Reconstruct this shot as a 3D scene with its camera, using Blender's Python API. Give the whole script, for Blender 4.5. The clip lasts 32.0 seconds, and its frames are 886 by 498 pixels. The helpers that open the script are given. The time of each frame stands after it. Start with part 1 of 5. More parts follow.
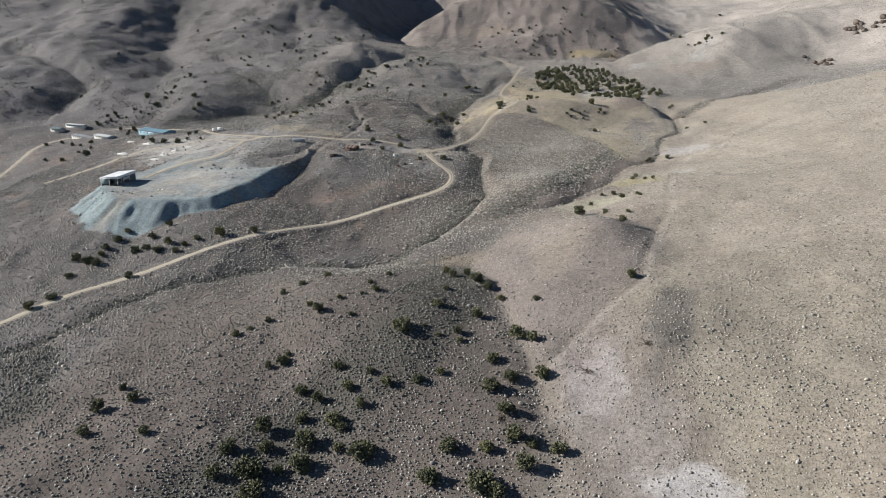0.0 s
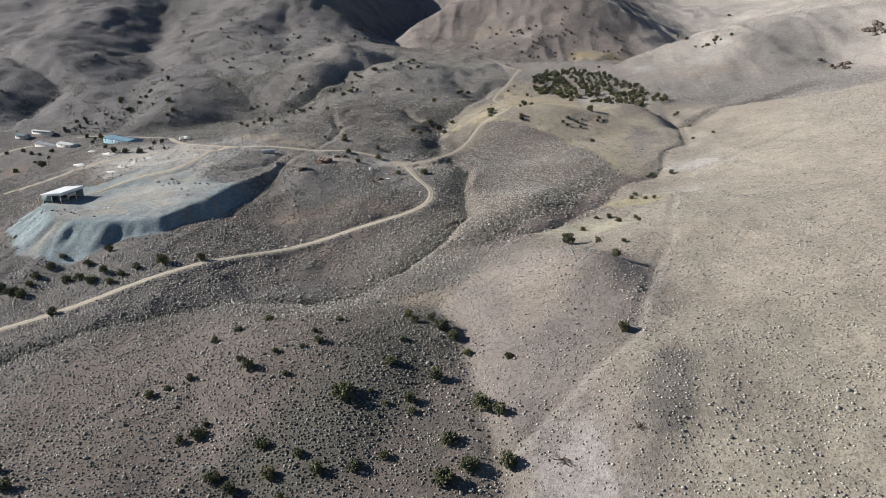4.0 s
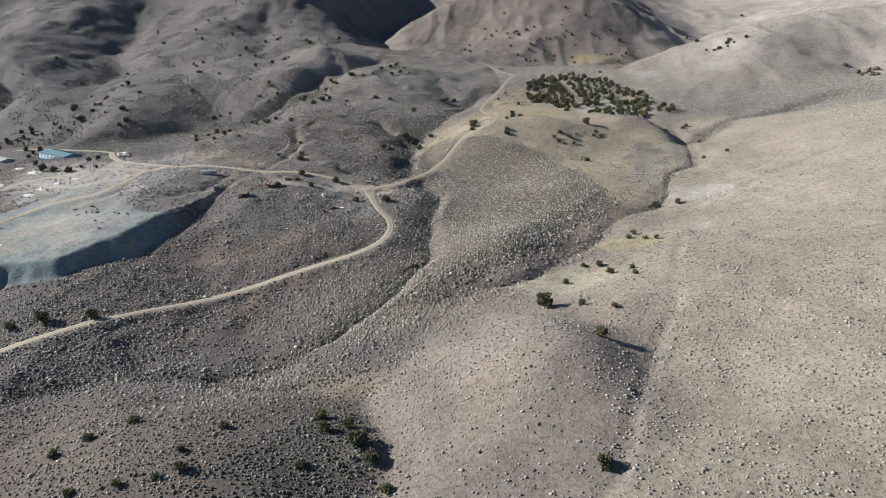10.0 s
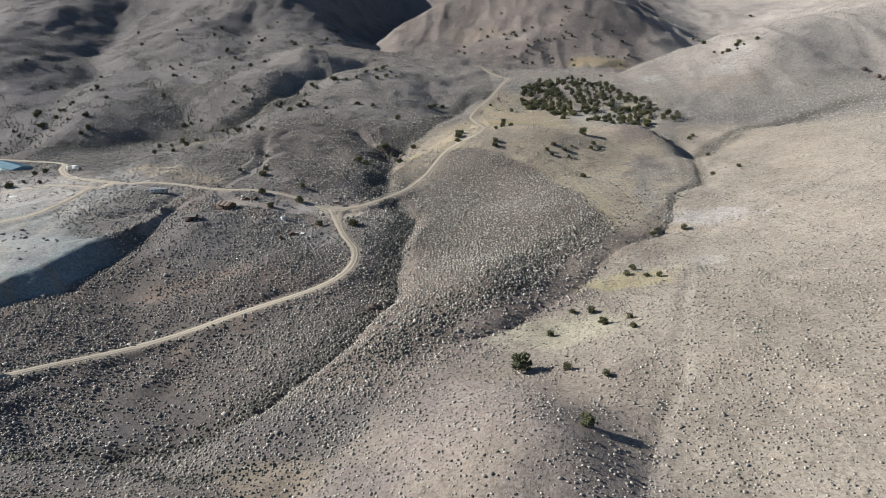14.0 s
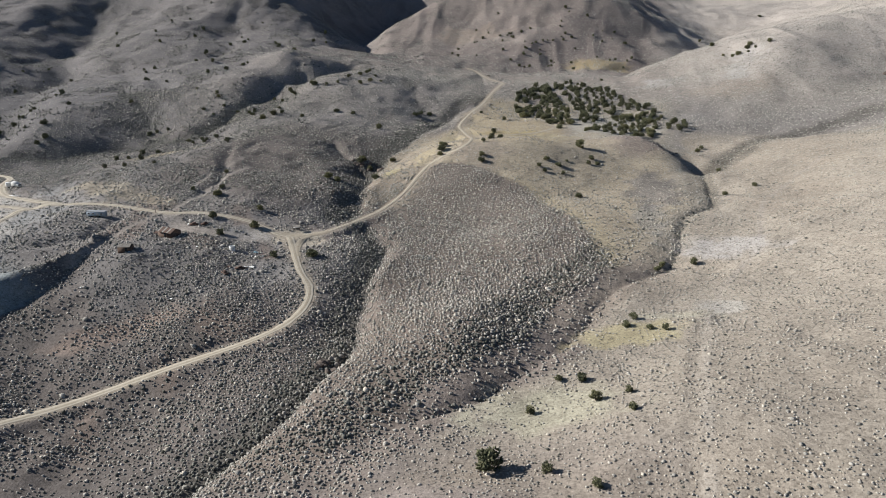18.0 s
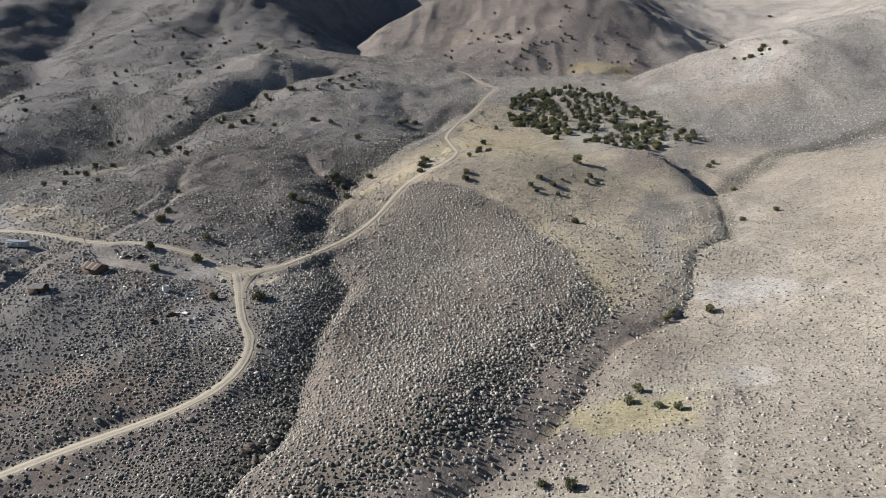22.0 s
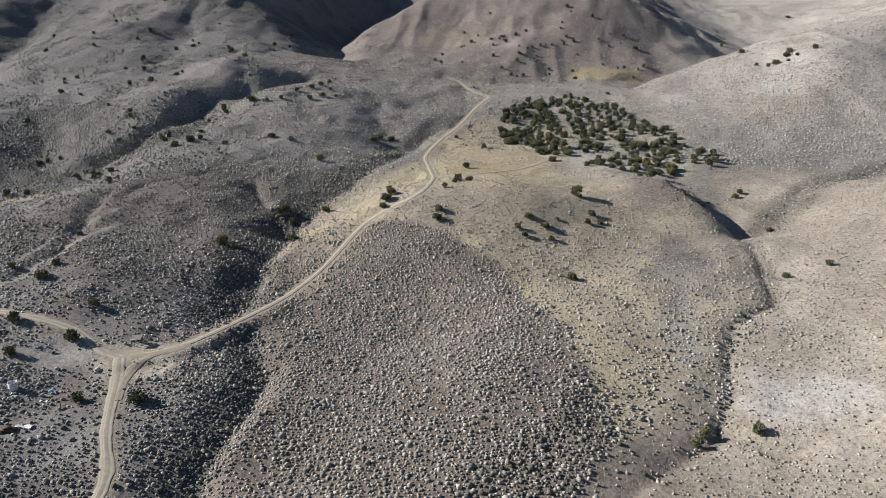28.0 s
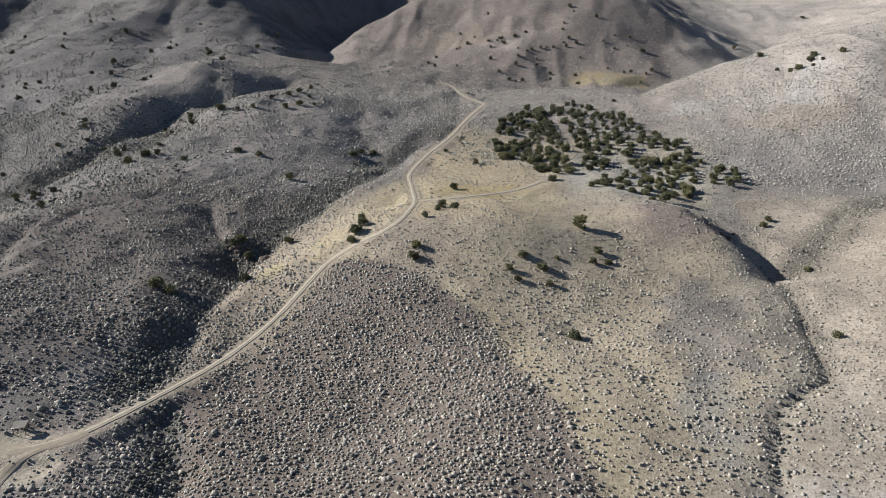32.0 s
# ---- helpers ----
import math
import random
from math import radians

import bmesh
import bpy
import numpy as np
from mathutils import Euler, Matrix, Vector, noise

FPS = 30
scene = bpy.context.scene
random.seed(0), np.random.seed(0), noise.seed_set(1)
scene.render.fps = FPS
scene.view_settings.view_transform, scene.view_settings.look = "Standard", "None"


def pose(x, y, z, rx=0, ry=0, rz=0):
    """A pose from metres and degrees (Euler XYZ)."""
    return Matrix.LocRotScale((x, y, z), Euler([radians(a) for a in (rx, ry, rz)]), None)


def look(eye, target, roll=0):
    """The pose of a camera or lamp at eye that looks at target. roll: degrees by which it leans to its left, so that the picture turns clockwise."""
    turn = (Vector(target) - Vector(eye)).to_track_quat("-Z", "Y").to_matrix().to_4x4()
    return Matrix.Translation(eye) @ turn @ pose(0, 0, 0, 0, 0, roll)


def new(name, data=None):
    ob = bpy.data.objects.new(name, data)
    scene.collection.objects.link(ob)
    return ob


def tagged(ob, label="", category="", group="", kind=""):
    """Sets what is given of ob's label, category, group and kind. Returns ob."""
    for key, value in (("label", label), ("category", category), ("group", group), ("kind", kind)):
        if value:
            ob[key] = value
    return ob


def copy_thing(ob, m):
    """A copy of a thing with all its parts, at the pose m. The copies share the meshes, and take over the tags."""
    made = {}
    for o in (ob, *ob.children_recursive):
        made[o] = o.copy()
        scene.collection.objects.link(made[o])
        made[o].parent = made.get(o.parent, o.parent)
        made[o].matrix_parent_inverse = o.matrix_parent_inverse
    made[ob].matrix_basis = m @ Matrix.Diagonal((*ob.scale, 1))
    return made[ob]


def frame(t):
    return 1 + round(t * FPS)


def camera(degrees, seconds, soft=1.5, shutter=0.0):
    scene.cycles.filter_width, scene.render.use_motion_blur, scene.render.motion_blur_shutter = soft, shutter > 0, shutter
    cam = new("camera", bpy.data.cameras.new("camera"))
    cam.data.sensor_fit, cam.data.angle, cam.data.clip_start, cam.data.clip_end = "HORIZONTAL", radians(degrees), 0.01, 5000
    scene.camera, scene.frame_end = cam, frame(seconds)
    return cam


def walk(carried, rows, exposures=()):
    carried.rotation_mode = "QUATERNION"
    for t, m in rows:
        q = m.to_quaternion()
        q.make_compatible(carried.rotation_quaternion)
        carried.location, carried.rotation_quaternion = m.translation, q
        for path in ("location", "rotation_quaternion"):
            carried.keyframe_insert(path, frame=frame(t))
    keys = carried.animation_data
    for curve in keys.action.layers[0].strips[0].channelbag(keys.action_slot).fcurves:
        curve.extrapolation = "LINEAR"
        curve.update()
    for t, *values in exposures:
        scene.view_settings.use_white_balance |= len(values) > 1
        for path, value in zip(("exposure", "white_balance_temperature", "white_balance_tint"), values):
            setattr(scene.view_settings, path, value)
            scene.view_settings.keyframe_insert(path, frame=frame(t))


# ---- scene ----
cam = camera(66, 32.0, soft=0.8)
PATH = [
    (0.0, look((0.00, 0.00, 140.00), (-68.73, 275.57, 43.38), 0.018)),
    (4.0, look((5.46, 54.25, 139.85), (-66.01, 329.14, 43.29), 0.053)),
    (8.0, look((9.46, 107.84, 139.74), (-64.29, 382.16, 43.26), 0.088)),
    (12.0, look((11.94, 160.86, 139.68), (-63.68, 434.70, 43.26), 0.123)),
    (16.0, look((12.87, 213.39, 139.66), (-64.32, 486.81, 43.31), 0.158)),
    (20.0, look((12.18, 265.49, 139.68), (-66.31, 538.56, 43.40), 0.192)),
    (24.0, look((9.84, 317.24, 139.74), (-69.78, 590.01, 43.53), 0.227)),
    (28.0, look((5.80, 368.72, 139.85), (-74.84, 641.22, 43.71), 0.262)),
    (32.0, look((0.00, 420.00, 140.00), (-81.61, 692.23, 43.93), 0.297)),
]
walk(cam, PATH)
# ---------------------------------------------------------------- daylight
SUN_HEIGHT, SUN_FROM = radians(26), Vector((-1.0, -0.05, 0.0)).normalized()
world = bpy.data.worlds.new("sky")
scene.world = world
world.use_nodes = True
sky = world.node_tree.nodes.new("ShaderNodeTexSky")
sky.sky_type, sky.sun_disc = "NISHITA", False
sky.sun_elevation, sky.sun_rotation = SUN_HEIGHT, radians(270)
sky.altitude, sky.dust_density, sky.ozone_density = 1700, 0.2, 3.0
back = world.node_tree.nodes["Background"]
world.node_tree.links.new(sky.outputs[0], back.inputs[0])
back.inputs[1].default_value = 0.05
lamp = bpy.data.lights.new("sun", "SUN")
lamp.energy, lamp.angle, lamp.color = 5.0, radians(0.5), (1.0, 0.975, 0.94)
sun = new("sun", lamp)
sun.matrix_world = look(Vector((0, 0, 400)) + SUN_FROM * 400 * math.cos(SUN_HEIGHT) + Vector((0, 0, 400 * math.sin(SUN_HEIGHT))), (0, 0, 400))
scene.view_settings.exposure = 0.48
# ---------------------------------------------------------------- materials
def material(name, rough_=0.9, metal=0.0):
    m = bpy.data.materials.new(name)
    m.use_nodes = True
    t = m.node_tree
    b = t.nodes["Principled BSDF"]
    b.inputs["Roughness"].default_value, b.inputs["Metallic"].default_value = rough_, metal
    b.inputs["Specular IOR Level"].default_value = 0.2
    return m, t, b


def noise_node(t, size, detail=4.0, space="Object", roughness=0.6):
    """Noise with features of about that size in metres."""
    c, n = t.nodes.new("ShaderNodeTexCoord"), t.nodes.new("ShaderNodeTexNoise")
    n.inputs["Scale"].default_value, n.inputs["Detail"].default_value = 1.0 / size, detail
    n.inputs["Roughness"].default_value = roughness
    t.links.new(c.outputs[space], n.inputs["Vector"])
    return n


def ramp(t, source, stops):
    r = t.nodes.new("ShaderNodeValToRGB")
    while len(r.color_ramp.elements) < len(stops):
        r.color_ramp.elements.new(0.5)
    for e, (p, c) in zip(r.color_ramp.elements, stops):
        e.position, e.color = p, (*c, 1)
    t.links.new(source, r.inputs[0])
    return r


def mix(t, a, b, factor=1.0, mode="MULTIPLY"):
    m = t.nodes.new("ShaderNodeMix")
    m.data_type, m.blend_type = "RGBA", mode
    for sock, v in ((m.inputs[0], factor), (m.inputs[6], a), (m.inputs[7], b)):
        if hasattr(v, "is_output"):
            t.links.new(v, sock)
        elif isinstance(v, tuple):
            sock.default_value = (*v, 1)
        else:
            sock.default_value = v
    return m.outputs[2]


def bump(t, b, source, strength, distance):
    n = t.nodes.new("ShaderNodeBump")
    n.inputs["Strength"].default_value, n.inputs["Distance"].default_value = strength, distance
    t.links.new(source, n.inputs["Height"])
    t.links.new(n.outputs[0], b.inputs["Normal"])


def plain(name, colour, rough_=0.8, metal=0.0, size=0.6, spread=0.25, dirt=(0.5, 0.45, 0.4), relief=0.01):
    """A weathered surface: grain and larger stains over one base colour."""
    m, t, b = material(name, rough_, metal)
    fine, wide = noise_node(t, size), noise_node(t, size * 7, 3)
    g = ramp(t, fine.outputs[0], [(0.3, (1 - spread,) * 3), (0.7, (1 + spread * 0.3,) * 3)])
    w = ramp(t, wide.outputs[0], [(0.35, (1, 1, 1)), (0.75, tuple(1 - (1 - d) * 0.6 for d in dirt))])
    c = mix(t, mix(t, colour, g.outputs[0]), w.outputs[0])
    t.links.new(c, b.inputs["Base Color"])
    if relief:
        bump(t, b, fine.outputs[0], 0.5, relief)
    return m


def ground_material():
    m, t, b = material("desert_soil", 0.95)
    soil = t.nodes.new("ShaderNodeAttribute")
    soil.attribute_name = "soil"
    wide, mid, fine = noise_node(t, 26, 5), noise_node(t, 3.2, 6, roughness=0.7), noise_node(t, 0.5, 4, roughness=0.7)
    a = ramp(t, wide.outputs[0], [(0.3, (0.86, 0.85, 0.84)), (0.7, (1.12, 1.11, 1.1))])
    c = ramp(t, mid.outputs[0], [(0.3, (0.76, 0.75, 0.74)), (0.5, (1.0, 1.0, 1.0)), (0.72, (1.14, 1.135, 1.13))])
    d = ramp(t, fine.outputs[0], [(0.32, (0.72, 0.71, 0.7)), (0.52, (1, 1, 1)), (0.72, (1.16, 1.155, 1.15))])
    tufts = noise_node(t, 1.15, 3, roughness=0.75)
    e = ramp(t, tufts.outputs[0], [(0.36, (0.62, 0.61, 0.6)), (0.47, (0.97, 0.97, 0.97)), (0.56, (1.0, 1.0, 1.0)), (0.68, (1.26, 1.255, 1.25))])
    col = mix(t, mix(t, mix(t, mix(t, soil.outputs[0], a.outputs[0]), c.outputs[0]), d.outputs[0]), e.outputs[0])
    t.links.new(col, b.inputs["Base Color"])
    add = t.nodes.new("ShaderNodeMath")
    add.operation = "MULTIPLY_ADD"
    add.inputs[1].default_value = 2.5
    t.links.new(tufts.outputs[0], add.inputs[0])
    t.links.new(fine.outputs[0], add.inputs[2])
    bump(t, b, add.outputs[0], 0.6, 0.2)
    return m


def brush_material(name, low, high, dry):
    m, t, b = material(name, 0.95)
    g = t.nodes.new("ShaderNodeNewGeometry")
    r = ramp(t, g.outputs["Random Per Island"], [(0.0, low), (0.5, high), (0.92, dry)])
    n = noise_node(t, 0.17, 4, roughness=0.85)
    f = ramp(t, n.outputs[0], [(0.36, (0.34, 0.33, 0.31)), (0.49, (1, 1, 1)), (0.64, (1.3, 1.29, 1.26))])
    t.links.new(mix(t, r.outputs[0], f.outputs[0]), b.inputs["Base Color"])
    bump(t, b, n.outputs[0], 0.8, 0.14)
    return m


def leaf_material(name, low, high):
    m, t, b = material(name, 0.85)
    g, o = t.nodes.new("ShaderNodeNewGeometry"), t.nodes.new("ShaderNodeObjectInfo")
    r = ramp(t, g.outputs["Random Per Island"], [(0.0, low), (1.0, high)])
    v = ramp(t, o.outputs["Random"], [(0.0, (0.72, 0.74, 0.75)), (0.6, (1, 1, 1)), (1.0, (1.2, 1.14, 1.0))])
    n = noise_node(t, 0.3, 3)
    f = ramp(t, n.outputs[0], [(0.35, (0.55, 0.55, 0.5)), (0.65, (1.15, 1.15, 1.1))])
    t.links.new(mix(t, mix(t, r.outputs[0], v.outputs[0]), f.outputs[0]), b.inputs["Base Color"])
    return m


SOIL = ground_material()
SAGE_PALE = brush_material("pale_sagebrush", (0.37, 0.335, 0.28), (0.49, 0.445, 0.37), (0.60, 0.545, 0.455))
SAGE_GREY = brush_material("grey_sagebrush", (0.21, 0.20, 0.178), (0.38, 0.358, 0.318), (0.52, 0.485, 0.425))
SAGE_DARK = brush_material("dark_brush", (0.085, 0.085, 0.07), (0.17, 0.168, 0.145), (0.30, 0.288, 0.25))
JUNIPER = leaf_material("juniper_leaf", (0.085, 0.09, 0.05), (0.22, 0.215, 0.13))
BARK = plain("grey_bark", (0.16, 0.13, 0.10), 0.9, size=0.15, spread=0.4)
ROAD = plain("pale_road_dirt", (0.43, 0.375, 0.29), 0.95, size=1.2, spread=0.22, dirt=(0.75, 0.72, 0.68), relief=0.04)
RUT = plain("packed_wheel_rut", (0.53, 0.475, 0.38), 0.95, size=0.9, spread=0.18, dirt=(0.8, 0.77, 0.72), relief=0.02)
# ---------------------------------------------------------------- lie of the land
# spot heights by landform: (x, y, z)
LANDFORMS = {
    "near_knoll": [(-167, 165, 6), (-96, 170, 7), (-148, 200, 7), (-169, 215, 6), (-124, 227, 9), (-94, 236, 18),
                   (-113, 246, 22), (-137, 246, 15), (-50, 262, 22), (-193, 265, 8), (-97, 266, 26), (-153, 279, 15),
                   (-135, 296, 17), (-101, 302, 22), (-73, 316, 20)],
    "east_slope": [(-8, 187, 12), (-18, 222, 18), (-29, 239, 23), (21, 249, 33), (75, 252, 39), (48, 269, 39), (13, 280, 37),
                   (22, 325, 38), (3, 327, 44), (80, 336, 49), (7, 343, 40), (31, 367, 41), (-15, 383, 34), (18, 403, 43),
                   (-10, 411, 31), (17, 420, 38)],
    "east_slope_upper": [(28, 465, 38), (10, 527, 38), (27, 530, 36), (42, 538, 38), (88, 570, 54), (71, 585, 47),
                         (60, 629, 50), (64, 644, 45), (78, 646, 51), (61, 667, 54), (63, 686, 49), (52, 722, 54),
                         (120, 470, 58), (150, 380, 68), (150, 600, 72), (110, 740, 64), (170, 700, 80), (240, 620, 98)],
    "west_bench": [(-241, 233, -1), (-294, 300, 1), (-188, 306, 7), (-331, 313, -1), (-281, 331, 4), (-114, 340, 8),
                   (-100, 346, 20), (-202, 348, 17), (-259, 350, 17), (-127, 421, 17), (-142, 450, 29), (-180, 450, 26),
                   (-205, 481, 39), (-150, 490, 34), (-144, 508, 35), (-203, 508, 40), (-166, 526, 39), (-148, 526, 38),
                   (-201, 558, 48), (-241, 562, 52)],
    "spur": [(-80, 422, 29), (-85, 436, 25), (-36, 450, 40), (-18, 463, 35), (-73, 496, 31), (-111, 515, 36), (-72, 527, 35),
             (-35, 542, 42), (-96, 561, 35), (-57, 573, 37), (21, 603, 47), (-14, 603, 47), (-16, 622, 44), (-134, 650, 50),
             (-107, 668, 61), (-40, 676, 64), (8, 684, 55), (-24, 703, 59), (-101, 715, 58)],
    "knob": [(-5, 722, 61), (12, 726, 61), (24, 717, 61), (33, 706, 58), (54, 694, 46), (50, 738, 50), (37, 763, 52), (-40, 730, 59)],
    "middle_hills": [(-153, 607, 47), (-211, 614, 49), (-176, 630, 47), (-237, 636, 56), (-252, 749, 64), (45, 786, 57),
                     (-122, 943, 75), (17, 955, 80), (-155, 1005, 78), (-262, 642, 57), (-243, 682, 60), (-224, 700, 59), (-190, 690, 53)],
    "north_gully": [(-146, 770, 57), (-141, 727, 54), (-139, 697, 51), (-143, 669, 46), (-145, 648, 44), (-140, 617, 42), (-132, 590, 39)],
    "tree_hill": [(-281, 726, 61), (-284, 790, 74), (-272, 838, 85), (-262, 880, 90), (-228, 872, 86), (-176, 871, 72), (-165, 830, 66),
                  (-174, 803, 62), (-200, 760, 62), (-220, 820, 78)],
    "lit_ridge": [(-386, 1105, 110), (-343, 918, 106), (-353, 894, 104), (-388, 886, 94), (-337, 814, 87), (-327, 765, 70), (-327, 735, 58),
                  (-420, 800, 76), (-400, 950, 100)],
    "ridge_valley": [(-285, 964, 91), (-290, 905, 84), (-310, 850, 80), (-312, 795, 67), (-325, 705, 50), (-345, 683, 46),
                     (-398, 700, 37), (-433, 667, 33), (-300, 690, 47)],
    "mine_flat": [(-417, 561, 34), (-487, 572, 25), (-452, 598, 29), (-585, 641, 22), (-388, 735, 54), (-440, 690, 46), (-430, 725, 56), (-490, 730, 62),
                  (-700, 760, 66), (-620, 800, 66), (-600, 420, 2), (-720, 560, 12), (-440, 300, -10), (-420, 450, 17), (-340, 350, 11), (-300, 346, 11), (-374, 392, 14), (-222, 440, 25),
                  (-213, 400, 19), (-228, 474, 33)],
    "centre_hill": [(-177, 1032, 84), (-70, 1110, 90), (-254, 1182, 116), (-239, 1240, 140), (-150, 1330, 195), (-18, 1270, 150),
                    (-60, 1200, 130), (-250, 1420, 205), (0, 1085, 90), (67, 1167, 98), (-359, 1146, 103), (-110, 1150, 112), (90, 1260, 106),
                    (110, 1400, 118)],
    "dark_valley": [(-355, 1200, 117), (-335, 1225, 131), (-308, 1255, 149), (-270, 1295, 173), (-440, 1250, 118), (-425, 1330, 112), (-400, 1420, 124)],
    "east_mountain": [(126, 984, 120), (99, 1000, 107), (78, 1030, 112), (230, 920, 86), (190, 1080, 140), (260, 1284, 156),
                      (290, 1010, 126), (420, 980, 175), (400, 800, 140), (110, 840, 66), (205, 850, 80), (300, 700, 118),
                      (75, 762, 54), (100, 785, 56), (150, 790, 62), (210, 775, 75), (120, 1120, 118), (190, 730, 82)],
    "west_mountain": [(-710, 971, 93), (-628, 877, 73), (-738, 1035, 112), (-773, 1133, 146), (-764, 947, 113), (-785, 1003, 128), (-688, 847, 91),
                      (-815, 1075, 150), (-614, 1079, 134), (-587, 971, 105), (-489, 947, 99), (-517, 1067, 119), (-465, 1170, 150), (-505, 1260, 180),
                      (-535, 1340, 218), (-580, 1420, 255), (-610, 1200, 185), (-1010, 1150, 190), (-900, 1000, 130)],
    "far_country": [(88, 1817, 175), (100, 1950, 250), (150, 1500, 150), (-300, 1750, 300), (-1500, 1500, 260), (0, 2700, 340),
                    (-800, 2200, 360), (800, 2000, 320), (1200, 800, 260), (1000, 0, 160), (300, 300, 92), (250, 60, 50),
                    (0, 40, -5), (-300, 40, -18), (-650, 100, -30), (0, -500, -10), (-1500, 500, 0), (-1500, -500, -40)],
}

SPOTS = np.array([p for v in LANDFORMS.values() for p in v], float)


def spline(points, give, s=300.0):
    """A smooth plate through spot heights."""
    def u(r2):
        return 0.5 * r2 * np.log(r2 + 1e-12)
    n, q = len(points), points[:, :2] / s
    k = u(((q[:, None] - q[None]) ** 2).sum(-1)) + give * np.eye(n)
    e = np.c_[np.ones(n), q]
    c = np.linalg.solve(np.block([[k, e], [e.T, np.zeros((3, 3))]]), np.r_[points[:, 2], 0, 0, 0])

    def f(x, y):
        x, y = np.asarray(x, float) / s, np.asarray(y, float) / s
        z = c[n] + c[n + 1] * x + c[n + 2] * y
        for i in range(n):
            z = z + c[i] * u((x - q[i, 0]) ** 2 + (y - q[i, 1]) ** 2)
        return z
    return f


lie = spline(SPOTS, 0.0025)


def lattice(ix, iy, seed):
    h = (ix * 374761393 + iy * 668265263 + seed * 974634777) & 0x7FFFFFFF
    h = ((h ^ (h >> 13)) * 1274126177) & 0x7FFFFFFF
    return ((h ^ (h >> 16)) & 0xFFFF) / 32767.5 - 1.0


def rough(x, y, size, seed=0):
    """Smooth value noise, -1 to 1, with bumps of about that size in metres."""
    x, y = np.asarray(x, float) / size, np.asarray(y, float) / size
    ix, iy = np.floor(x).astype(np.int64), np.floor(y).astype(np.int64)
    fx, fy = x - ix, y - iy
    fx, fy = fx * fx * (3 - 2 * fx), fy * fy * (3 - 2 * fy)
    a, b = lattice(ix, iy, seed), lattice(ix + 1, iy, seed)
    c, d = lattice(ix, iy + 1, seed), lattice(ix + 1, iy + 1, seed)
    return (a * (1 - fx) + b * fx) * (1 - fy) + (c * (1 - fx) + d * fx) * fy


def step(a, b, v):
    t = np.clip((v - a) / (b - a), 0, 1)
    return t * t * (3 - 2 * t)


def near_line(x, y, line):
    """The distance to a polyline and the nearest point on it."""
    best = np.full(np.shape(x), 1e9)
    px, py = np.zeros(np.shape(x)), np.zeros(np.shape(x))
    for (x0, y0), (x1, y1) in zip(line, line[1:]):
        dx, dy = x1 - x0, y1 - y0
        t = np.clip(((x - x0) * dx + (y - y0) * dy) / (dx * dx + dy * dy), 0, 1)
        qx, qy = x0 + t * dx, y0 + t * dy
        d = np.hypot(x - qx, y - qy)
        m = d < best
        best, px, py = np.where(m, d, best), np.where(m, qx, px), np.where(m, qy, py)
    return best, px, py


def rounded(line, steps=6):
    """The same line with its corners rounded (Catmull-Rom)."""
    p = np.array([line[0]] + list(line) + [line[-1]], float)
    out = []
    for a, b, c, d in zip(p, p[1:], p[2:], p[3:]):
        for k in range(steps):
            t = k / steps
            out.append(0.5 * (2 * b + (c - a) * t + (2 * a - 5 * b + 4 * c - d) * t * t + (3 * b - a - 3 * c + d) * t ** 3))
    out.append(p[-1])
    return [tuple(q) for q in out]


def outside(x, y, poly):
    """The distance outside a closed outline, 0 within."""
    inside = np.zeros(np.shape(x), bool)
    for (x0, y0), (x1, y1) in zip(poly, poly[1:] + poly[:1]):
        cut = ((y0 > y) != (y1 > y)) & (x < (x1 - x0) * (y - y0) / (y1 - y0 + 1e-9) + x0)
        inside ^= cut
    d, _, _ = near_line(x, y, poly + poly[:1])
    return np.where(inside, 0, d), np.where(inside, d, 0)


